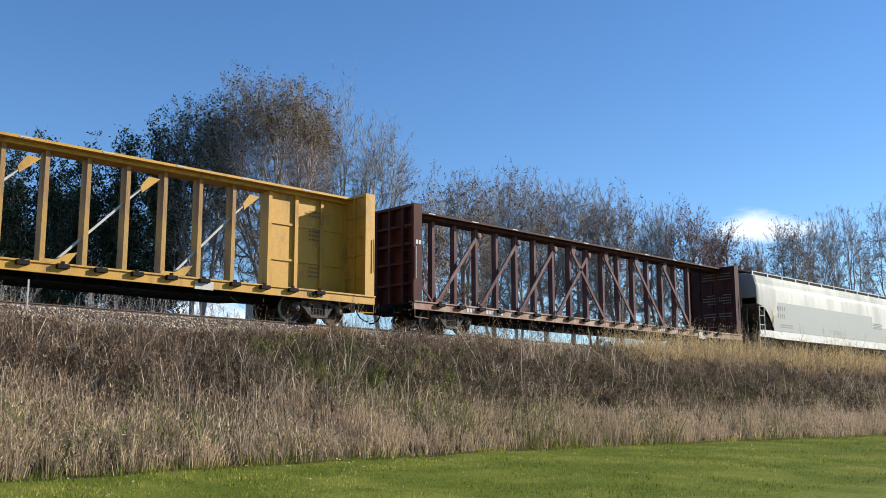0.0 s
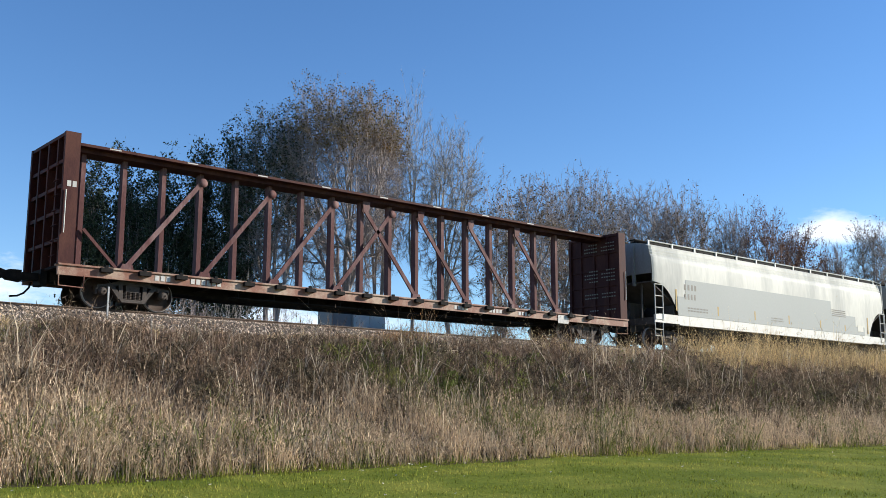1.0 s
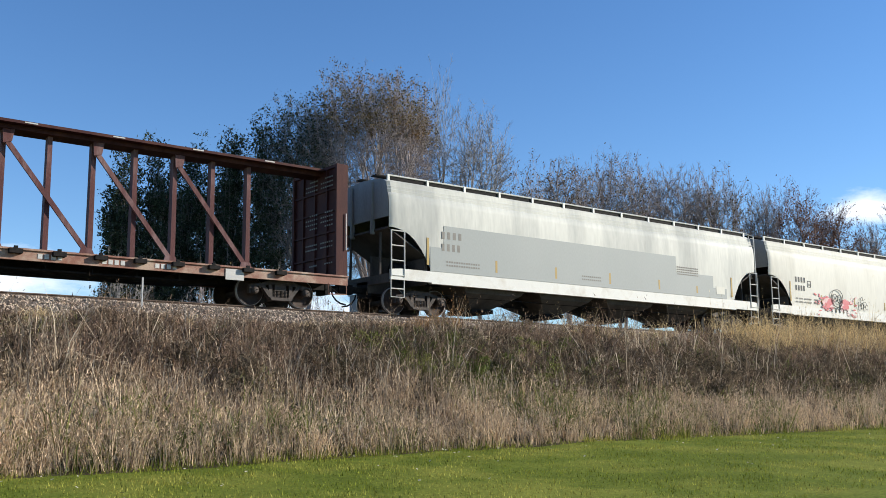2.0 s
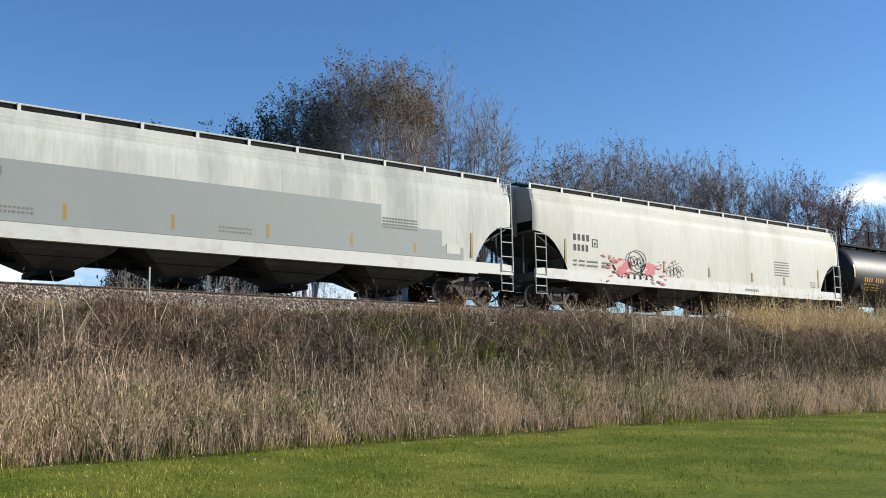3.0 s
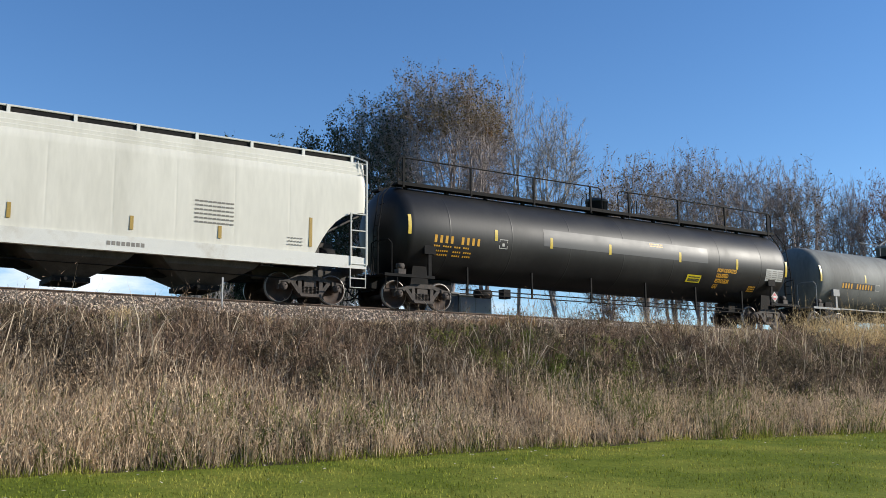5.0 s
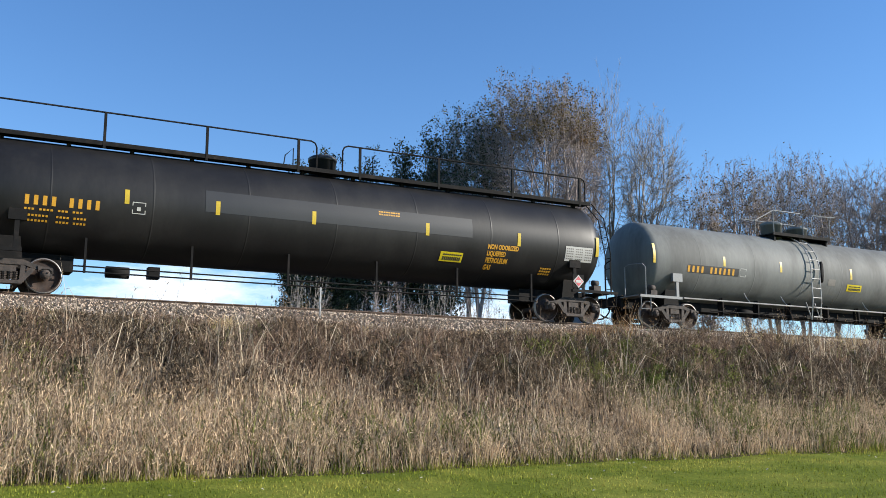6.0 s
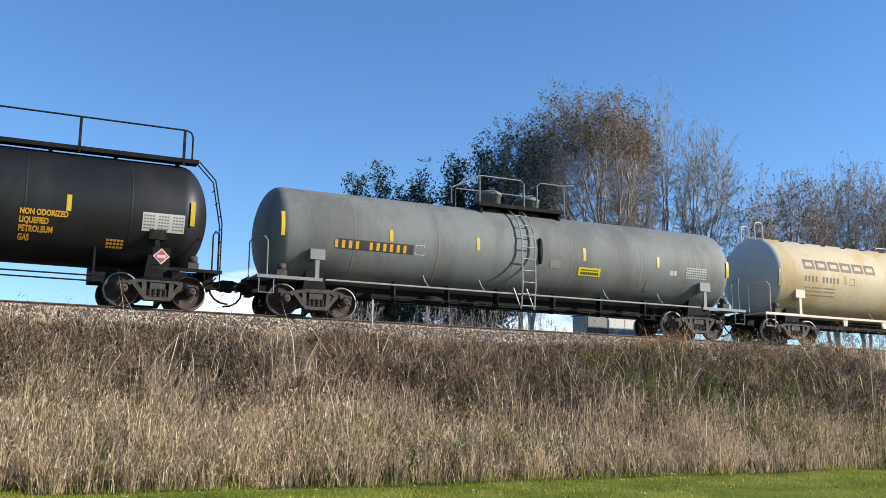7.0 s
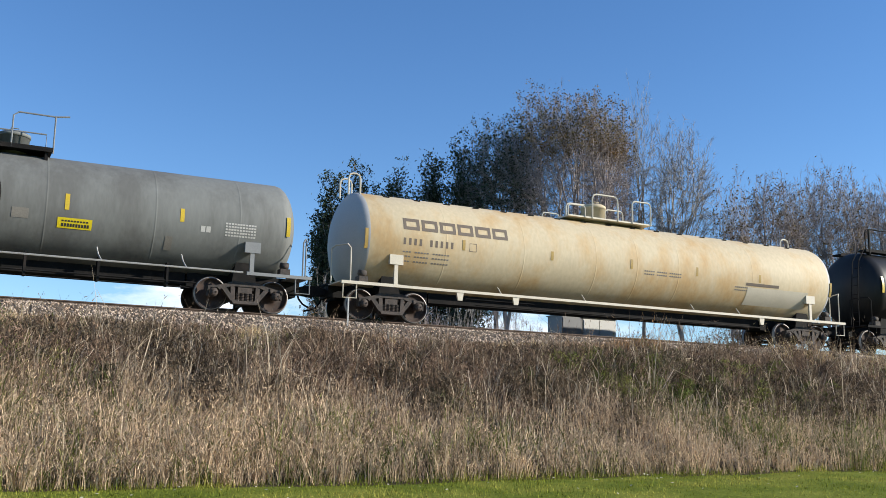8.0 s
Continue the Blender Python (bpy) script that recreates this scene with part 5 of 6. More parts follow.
    for x, z0, z1 in ((-9.55, 2.05, 2.65), (-6.3, 2.28, 2.6), (-3.05, 2.26, 2.55), (0.15, 2.26, 2.58), (3.0, 2.24, 2.55), (5.95, 2.24, 2.52), (9.55, 2.0, 2.5)):
        tank_sheet(car, "reflector_strip", x - 0.05, x + 0.05, z0, z1, r, zc, M_REFLECTOLD, "dull ochre reflector strip")
    tank_sheet(car, "paint_patch", 5.4, 8.4, 1.45, 2.05, r, zc, M_CREAMPALE, "pale repainted patch")
    tank_sheet(car, "dark_label", 5.3, 6.9, 2.1, 2.2, r, zc, M_INKBROWN, "dark narrow label")
    return car


grey_car = grey_tank()
cream_car = cream_tank()
last_car = black_tank(165.35, "satin black tank car behind the cream one", False)


# ---- trackside ----
def cabinet(name, x0, x1, y, top, material, label):
    base = thing(name, None, label, "equipment cabinet", "trackside cabinets")
    base.matrix_basis = pose((x0 + x1) / 2, y, BROW_Z - 0.12)
    w, h = (x1 - x0) / 2, top - BROW_Z + 0.12
    bm = bmesh.new()
    box(bm, -w, w, -0.5, 0.5, 0.12, h - 0.06)
    part("body", bm, material, base)
    bm = bmesh.new()
    slab(bm, [(-w - 0.05, h - 0.06), (w + 0.05, h - 0.06), (w + 0.05, h - 0.02), (0, h + 0.03), (-w - 0.05, h - 0.02)], -0.56, 0.56)
    part("roof", bm, material, base)
    bm = bmesh.new()
    box(bm, -w - 0.06, w + 0.06, -0.56, 0.56, -0.3, 0.12)
    part("plinth", bm, M_BED, base)
    n = 2 if w > 0.6 else 1
    for k in range(n):
        a = -w + 0.05 + k * (2 * w - 0.1) / n
        b = a + (2 * w - 0.1) / n - 0.03
        bm = bmesh.new()
        box(bm, a, b, -0.525, -0.5, 0.2, h - 0.14)
        door = part("door", bm, material, base)
        bm = bmesh.new()
        box(bm, b - 0.14, b - 0.08, -0.56, -0.525, h * 0.5 - 0.12, h * 0.5 + 0.12)
        part("handle", bm, M_DARK, door, "dark handle")
    return base


cabinet("signal_cabinet", 22.0, 22.95, TRACK_Y + 5, 6.05, M_CABGREY, "grey steel signal cabinet beside the track")
cabinet("signal_cabinet", 23.0, 24.62, TRACK_Y + 5, 6.0, M_CABWHITE, "white steel signal cabinet beside the track")


def build_stake():
    bm = bmesh.new()
    box(bm, -0.02, 0.02, -0.02, 0.02, -0.2, 0.95)
    lathe(bm, [(-0.025, 0), (-0.025, 0.06), (-0.015, 0.06), (-0.015, 0)], 10, "y")
    bmesh.ops.translate(bm, verts=[v for v in bm.verts if abs(v.co.z) < 0.07 and abs(v.co.x) < 0.07 and v.co.y > -0.03 and v.co.z > -0.1], vec=(0.0, 0, 0.0))
    st = thing("marker_stake", mesh_of(bm, "marker_stake", M_STAKE), "thin galvanised marker stake in the ballast shoulder", "stake")
    st.matrix_basis = pose(10.29, 25.95, 4.15)


build_stake()


# ---- trees ----
def crown_goals(g, height, radius, points, low):
    """Twig ends spread through a lumpy rounded crown, most of them near its outside."""
    aim = g.normal(0, 1, (points, 3))
    aim /= np.linalg.norm(aim, axis=1)[:, None]
    shift = g.uniform(0, 50)
    lump = np.array([1 + 0.20 * noise.noise((v[0] * 1.9 + shift, v[1] * 1.9, v[2] * 1.9)) + 0.16 * noise.noise((v[0] * 4.5, v[1] * 4.5 + shift, v[2] * 4.5)) for v in aim])
    half = (1 - low) / 2 * height
    full = np.where(aim[:, 2] < 0, 1.0, 1.0 / (np.abs(aim[:, 2]) ** 2.9 + np.hypot(aim[:, 0], aim[:, 1]) ** 2.9) ** (1 / 2.9))
    return aim * (lump * full * g.uniform(0.06, 1.0, points) ** 0.32)[:, None] * np.array([radius, radius, half]) + np.array([0, 0, height - half])


def branch_segments(g, height, radius, stems, points, low, twig):
    """Limbs that fork again and again, each fork sharing out the twig ends: tapered pieces and the twig ends."""
    goals = crown_goals(g, height, radius, points, low)
    segs, ends = [], []

    def thick(n):
        return min(twig * n ** 0.46, height * 0.0125)

    def fork(p, way, mine):
        n = len(mine)
        if n <= 2:
            for q in mine:
                d = q - p
                ln = np.linalg.norm(d) + 1e-6
                mid = p + d * 0.5 + g.normal(0, 0.05, 3) * ln
                segs.append((p, mid, thick(1), thick(1) * 0.85))
                segs.append((mid, q, thick(1) * 0.85, thick(1) * 0.6))
                ends.append((q, d / ln))
                ends.append((mid, d / ln))
            return
        c = mine.mean(axis=0)
        d = c - p
        ln = np.linalg.norm(d) + 1e-6
        part_way = min(ln * g.uniform(0.22, 0.42), height * 0.12)
        turn = d / ln * 0.75 + way * 0.45 + g.normal(0, 0.10, 3)
        turn /= np.linalg.norm(turn)
        q = p + turn * part_way
        segs.append((p, q, thick(n), thick(n) * 0.9))
        if n < 6:
            ends.append((q, turn))
        rel = mine - q
        rel = rel / (np.linalg.norm(rel, axis=1)[:, None] + 1e-6) + g.normal(0, 0.12, (n, 3))
        rel = rel - rel.mean(axis=0)
        axis = np.linalg.svd(rel.T @ rel)[0][:, 0]
        order = np.argsort(rel @ axis)
        cut = int(n * g.uniform(0.32, 0.68))
        cut = min(max(cut, 1), n - 1)
        fork(q, turn, mine[order[:cut]])
        fork(q, turn, mine[order[cut:]])

    spin = np.argsort(np.arctan2(goals[:, 1], goals[:, 0]) + g.normal(0, 0.25, points))
    for k, share in enumerate(np.array_split(spin, stems)):
        c = goals[share].mean(axis=0)
        foot = np.array([c[0], c[1], 0.0]) * (0.10 if stems > 1 else 0.0) + np.array([0, 0, -0.4])
        up = np.array([c[0] * 0.10, c[1] * 0.10, height * max(0.06, low * 0.7)])
        bend = foot + (up - foot) * 0.5 + g.normal(0, 0.06, 3)
        r = thick(len(share))
        segs.append((foot, bend, r * 1.15, r * 1.05))
        segs.append((bend, up, r * 1.05, r))
        fork(up, np.array([0, 0, 1.0]), goals[share])
    return segs, ends


def tubes_mesh(name, segs, material, least):
    p0 = np.array([s[0] for s in segs]); p1 = np.array([s[1] for s in segs])
    r0 = np.maximum(np.array([s[2] for s in segs]), least); r1 = np.maximum(np.array([s[3] for s in segs]), least * 0.8)
    d = p1 - p0
    d /= np.linalg.norm(d, axis=1)[:, None] + 1e-9
    ref = np.where(np.abs(d[:, 2:3]) > 0.9, np.array([[1.0, 0, 0]]), np.array([[0, 0, 1.0]]))
    u = np.cross(d, ref); u /= np.linalg.norm(u, axis=1)[:, None]
    w = np.cross(d, u)
    allv, allt, base = [], [], 0
    for sides, pick in ((3, r0 < 0.05), (6, r0 >= 0.05)):
        n = int(pick.sum())
        if not n:
            continue
        ang = np.arange(sides) * 2 * np.pi / sides
        ring = u[pick][:, None, :] * np.cos(ang)[None, :, None] + w[pick][:, None, :] * np.sin(ang)[None, :, None]
        a = p0[pick][:, None, :] + ring * r0[pick][:, None, None]
        b = p1[pick][:, None, :] + ring * r1[pick][:, None, None]
        v = np.concatenate([a, b], axis=1).reshape(-1, 3)
        k = np.arange(sides)
        q = np.concatenate([np.stack([k, (k + 1) % sides, (k + 1) % sides + sides], 1), np.stack([k, (k + 1) % sides + sides, k + sides], 1)])
        t = (np.arange(n) * 2 * sides)[:, None, None] + q[None]
        allv.append(v); allt.append(t.reshape(-1, 3) + base)
        base += len(v)
    return quick_mesh(name, np.concatenate(allv), np.concatenate(allt), material)


def spray_mesh(name, ends, rng, per, length, width, material):
    """Hair-fine last twigs fanning out from the branch ends."""
    g = np.random.RandomState(rng.randint(0, 99999))
    p = np.repeat(np.array([e[0] for e in ends]), per, axis=0)
    d = np.repeat(np.array([e[1] for e in ends]), per, axis=0)
    n = len(p)
    p = p - d * (g.rand(n, 1) * length * 0.9)
    d = d + g.normal(0, 0.55, (n, 3))
    d /= np.linalg.norm(d, axis=1)[:, None]
    side_v = np.cross(d, g.normal(0, 1, (n, 3)))
    side_v /= np.linalg.norm(side_v, axis=1)[:, None]
    ln = length * g.uniform(0.5, 1.3, (n, 1))
    v = np.stack([p - side_v * width, p + side_v * width, p + d * ln], 1).reshape(-1, 3)
    return quick_mesh(name, v, np.arange(n * 3).reshape(-1, 3), material)


def leaf_mesh(name, ends, rng, per, size, spread, material, above=-1e9):
    """Small separate leaves round the twig ends."""
    pts = np.array([e[0] for e in ends if e[0][2] > above])
    if not len(pts):
        return None
    g = np.random.RandomState(rng.randint(0, 99999))
    c = np.repeat(pts, per, axis=0) + g.normal(0, spread, (len(pts) * per, 3))
    a = g.normal(0, 1, c.shape); a /= np.linalg.norm(a, axis=1)[:, None]
    b = np.cross(a, g.normal(0, 1, c.shape)); b /= np.linalg.norm(b, axis=1)[:, None]
    s = size * g.uniform(0.6, 1.4, (len(c), 1))
    v = np.stack([c - a * s, c + b * s * 0.45, c + a * s, c - b * s * 0.45], 1).reshape(-1, 3)
    base = np.arange(len(c))[:, None] * 4
    t = np.concatenate([base + [[0, 1, 2]], base + [[0, 2, 3]]])
    return quick_mesh(name, v, t, material)


def tree(seed, x, y, top, label, radius, stems=1, points=500, low=0.2, bark=None, leaves=None, per=2, leaf=0.10, leaf_from=0.0, leaf_spread=0.18, twig=0.011, spray=5, spray_len=0.55, category="tree", name="tree"):
    g, rng = np.random.RandomState(seed), random.Random(seed)
    z0 = ground_z(x, y)
    height = top - z0
    segs, ends = branch_segments(g, height - spray_len * 0.3, radius * 1.04, stems, points, low, twig)
    ob = thing(name, None, label, category, "trees behind the track" if name == "tree" else "shrubs behind the track")
    ob.matrix_basis = pose(x, y, z0)
    for piece, some in (("trunk", [q for q in segs if q[2] > 0.05]), ("crown", [q for q in segs if q[2] <= 0.05])):
        if some:
            new(piece, tubes_mesh(piece, some, bark or M_BARK, 0.008)).parent = ob
    if spray:
        new("twig_spray", spray_mesh("twig_spray", ends, rng, spray, spray_len, twig * 0.8, bark or M_BARK)).parent = ob
    if leaves:
        me = leaf_mesh("foliage", ends, rng, per, leaf, leaf_spread, leaves, height * leaf_from)
        if me:
            new("foliage", me).parent = ob
    return ob


def at_angle(deg, y):
    return y * math.tan(radians(deg))


def top_at(deg, el, y):
    return EYE_Z + y / math.cos(radians(deg)) * math.tan(radians(el))


def plant_trees():
    big = "tall multi-stemmed tree with thinning olive-brown autumn leaves"
    bare = "bare leafless tree with fine grey twigs"
    russet = "leafless tree with reddish-brown twig haze"
    ever = "dark green leafy evergreen tree"
    half_bare = "small tree with a few withered greenish leaves"
    def place_tree(seed, deg, half_deg, el, y, label, **more):
        away = y / math.cos(radians(deg))
        tree(seed, at_angle(deg, y), y, top_at(deg, el, y), label, away * math.tan(radians(half_deg)), **more)

    # the round-headed group: leafy tops over a fan of bare limbs
    place_tree(11, 34.3, 3.9, 19.2, 54, big, stems=4, points=2100, low=0.36, leaves=M_LEAFBROWN, per=9, leaf=0.08, leaf_from=0.78, leaf_spread=0.22, spray=9, spray_len=0.55)
    place_tree(211, 30.4, 2.4, 17.6, 56, big, stems=2, points=950, low=0.34, leaves=M_LEAFGREEN, per=9, leaf=0.085, leaf_from=0.60, leaf_spread=0.22, spray=9, spray_len=0.55)
    place_tree(411, 36.6, 1.8, 18.4, 56, "half-bare tree with brown leaves in its top", stems=2, points=600, low=0.40, leaves=M_LEAFBROWN, per=7, leaf=0.08, leaf_from=0.78, spray=9, spray_len=0.55)
    place_tree(611, 28.3, 1.7, 16.6, 58, ever, stems=2, points=450, low=0.1, leaves=M_LEAFGREEN, per=26, leaf=0.10, leaf_from=0.3, leaf_spread=0.22, spray=3)
    place_tree(14, 38.5, 1.2, 19.9, 57, "slender pale-barked bare tree", points=260, low=0.40, bark=M_BARKPALE, twig=0.010, spray=8, spray_len=0.5)
    place_tree(15, 40.8, 2.1, 17.1, 54, bare, stems=2, points=760, low=0.36, bark=M_BARKPALE, twig=0.011, spray=9, spray_len=0.55)
    place_tree(16, 43.6, 1.4, 14.4, 50, half_bare, stems=2, points=450, low=0.12, leaves=M_LEAFBROWN, per=3, leaf=0.09, leaf_from=0.2, spray=10)
    rows = ((45.6, 2.3, 52, 14.1, "b"), (48.6, 2.4, 54, 14.1, "b"), (51.6, 2.2, 53, 13.5, "n"), (54.2, 1.9, 51, 13.1, "b"), (56.4, 1.3, 50, 11.7, "n"), (58.2, 1.9, 49, 11.8, "r"), (60.2, 1.5, 48, 10.8, "r"), (61.9, 0.9, 48, 9.5, "n"), (63.8, 1.6, 48, 10.6, "b"), (66.4, 1.9, 47, 11.2, "n"), (69.2, 2.1, 46, 11.4, "b"), (47.1, 2.0, 58, 13.5, "n"), (50.2, 2.0, 59, 13.1, "n"), (53.0, 1.9, 57, 12.8, "n"), (65.1, 1.8, 53, 10.4, "n"))
    for i, (deg, wide, y, el, sort) in enumerate(rows):
        lv = M_LEAFBROWN if sort == "b" else M_LEAFRED if sort == "r" else None
        place_tree(30 + i, deg, wide, el, y, bare if sort == "n" else russet if sort == "r" else "tree with sparse withered brown leaves in its crown", stems=1 + i % 2, points=760, low=0.34, bark=M_TWIGRED if sort == "r" else None, leaves=lv, per=3 if sort == "r" else 2, leaf=0.085, leaf_from=0.35, twig=0.012, spray=9, spray_len=0.55)
    # evergreens on the open side
    for i, (deg, wide, el, y) in enumerate(((20.5, 1.1, 14.3, 60), (22.4, 1.3, 15.0, 60), (24.3, 1.3, 14.8, 61), (26.2, 1.2, 15.5, 60))):
        place_tree(60 + i, deg, wide, el, y, ever, stems=2, points=420, low=0.06, leaves=M_LEAFGREEN, per=32, leaf=0.10, leaf_from=0.05, leaf_spread=0.22, spray=2)
    # shrubs
    rng = random.Random(8)
    for i in range(38):
        deg = 20.6 + i * 1.27
        y = rng.uniform(44.5, 49.0)
        x = at_angle(deg, y)
        tree(90 + i, x, y, ground_z(x, y) + rng.uniform(5.5, 9.0), "leafless twiggy shrub thicket", rng.uniform(1.3, 2.1), 4, 170, 0.05, M_BARK if i % 3 else M_BARKPALE, M_LEAFBROWN if i % 4 == 0 else None, 1, 0.07, 0.1, twig=0.011, spray=8, spray_len=0.5, category="shrub", name="shrub")


plant_trees()


# ---- grass, weeds and loose stones ----
GX, GY = np.arange(-8, 84.01, 0.4), np.arange(4, 46.01, 0.4)
GZ = np.array([[ground_z(a, b) for b in GY] for a in GX])


def sample(grid, x, y, step):
    """Read a grid that starts at (-8, 4)."""
    u, v = np.clip((x + 8) / step, 0, grid.shape[0] - 1.001), np.clip((y - 4) / step, 0, grid.shape[1] - 1.001)
    i, j = u.astype(int), v.astype(int)
    a, b = u - i, v - j
    return grid[i, j] * (1 - a) * (1 - b) + grid[i + 1, j] * a * (1 - b) + grid[i, j + 1] * (1 - a) * b + grid[i + 1, j + 1] * a * b


PATCHES = {}


def patch(x, y, scale, seed):
    """Smooth patchy values between about -1 and 1."""
    if (scale, seed) not in PATCHES:
        PATCHES[scale, seed] = np.array([[noise.noise((a * scale, b * scale, seed)) for b in GY] for a in GX])
    return sample(PATCHES[scale, seed], x, y, 0.4)


def field(count, seed, x0, x1, y0, y1, keep=None, clump=0, loose=0.12):
    """Random spots, single or in clumps that share a size and lean outwards, denser towards the near end."""
    g = np.random.RandomState(seed)
    n = count // clump if clump else count
    x = x0 + (x1 - x0) * g.rand(n) ** 1.35
    y = g.uniform(y0, y1, n)
    size, dx, dy = np.ones(n), np.zeros(n), np.zeros(n)
    if clump:
        size = np.repeat(np.exp(g.normal(0, 0.28, n)), clump)
        dx, dy = g.normal(0, loose, n * clump), g.normal(0, loose, n * clump)
        x, y = np.repeat(x, clump) + dx, np.repeat(y, clump) + dy
        dx, dy = dx / loose * 0.2, dy / loose * 0.2
    if keep is not None:
        ok = keep(x, y, g)
        x, y, size, dx, dy = x[ok], y[ok], size[ok], dx[ok], dy[ok]
    return g, x, y, sample(GZ, x, y, 0.4), size, dx, dy


def lower_at_brow(x, y):
    """Plants stay short beside the ballast where the track's shoulder is kept clear."""
    clear = np.clip((24 - x) / 8, 0, 1)
    near = np.clip((25.5 - y) / 2.3, 0, 1)
    return 1 - clear * (1 - np.maximum(0.16, near))


def blades(name, spots, low, high, wide, lean, material, label, category, heads=0, head_size=0.03, simple=False):
    g, x, y, z, size, dx, dy = spots
    n = len(x)
    h = size * g.uniform(low, high, n) * (0.75 + 0.5 * g.rand(n)) * (1 + 0.55 * patch(x, y, 0.55, 31.0) + 0.35 * patch(x, y, 1.3, 33.0))
    if not simple:
        h = h * lower_at_brow(x, y)
    yaw = g.uniform(0, 2 * np.pi, n)
    side_v = np.stack([np.cos(yaw), np.sin(yaw), np.zeros(n)], 1)
    la = g.uniform(0, 2 * np.pi, n)
    lm = np.minimum(np.abs(g.normal(0, lean, n)), 0.95) * h
    bend = np.stack([np.cos(la) * lm + dx * h, np.sin(la) * lm + dy * h, np.zeros(n)], 1)
    base = np.stack([x, y, z - 0.02], 1)
    up = np.zeros((n, 3)); up[:, 2] = 1
    w = (wide * g.uniform(0.6, 1.3, n))[:, None]
    tip = base + up * (h * np.sqrt(np.maximum(0.1, 1 - (lm / h) ** 2)))[:, None] + bend
    if simple:
        v = np.stack([base - side_v * w, base + side_v * w, tip], 1).reshape(-1, 3)
        t = np.arange(n * 3).reshape(-1, 3)
    else:
        mid = base + up * (h * 0.6)[:, None] + bend * 0.35
        v = np.stack([base - side_v * w, base + side_v * w, mid - side_v * w * 0.8, mid + side_v * w * 0.8, tip], 1).reshape(-1, 3)
        k = np.arange(n)[:, None] * 5
        t = np.concatenate([k + [[0, 1, 3]], k + [[0, 3, 2]], k + [[2, 3, 4]]])
    if heads:
        m = n * heads
        f = g.rand(m, 1) ** 1.5 * 0.45
        c = np.repeat(tip, heads, axis=0) * (1 - f) + np.repeat(base, heads, axis=0) * f
        c += g.normal(0, head_size * 1.1, (m, 3))
        a = g.normal(0, 0.55, (m, 3)) + [[0.15, 0, 0.9]]; a /= np.linalg.norm(a, axis=1)[:, None]
        b = np.cross(a, g.normal(0, 1, (m, 3))); b /= np.linalg.norm(b, axis=1)[:, None]
        s = head_size * g.uniform(0.5, 1.5, (m, 1))
        hv = np.stack([c - b * s * 0.24, c + b * s * 0.24, c + a * s * 2.6], 1).reshape(-1, 3)
        ht = np.arange(m)[:, None] * 3 + np.array([[0, 1, 2]]) + len(v)
        v, t = np.concatenate([v, hv]), np.concatenate([t, ht])
    thing(name, quick_mesh(name, v, t, material), label, category, kind="stuff")


def upper(x, y):
    return (y - FOOT_Y) / (BROW_Y - FOOT_Y)


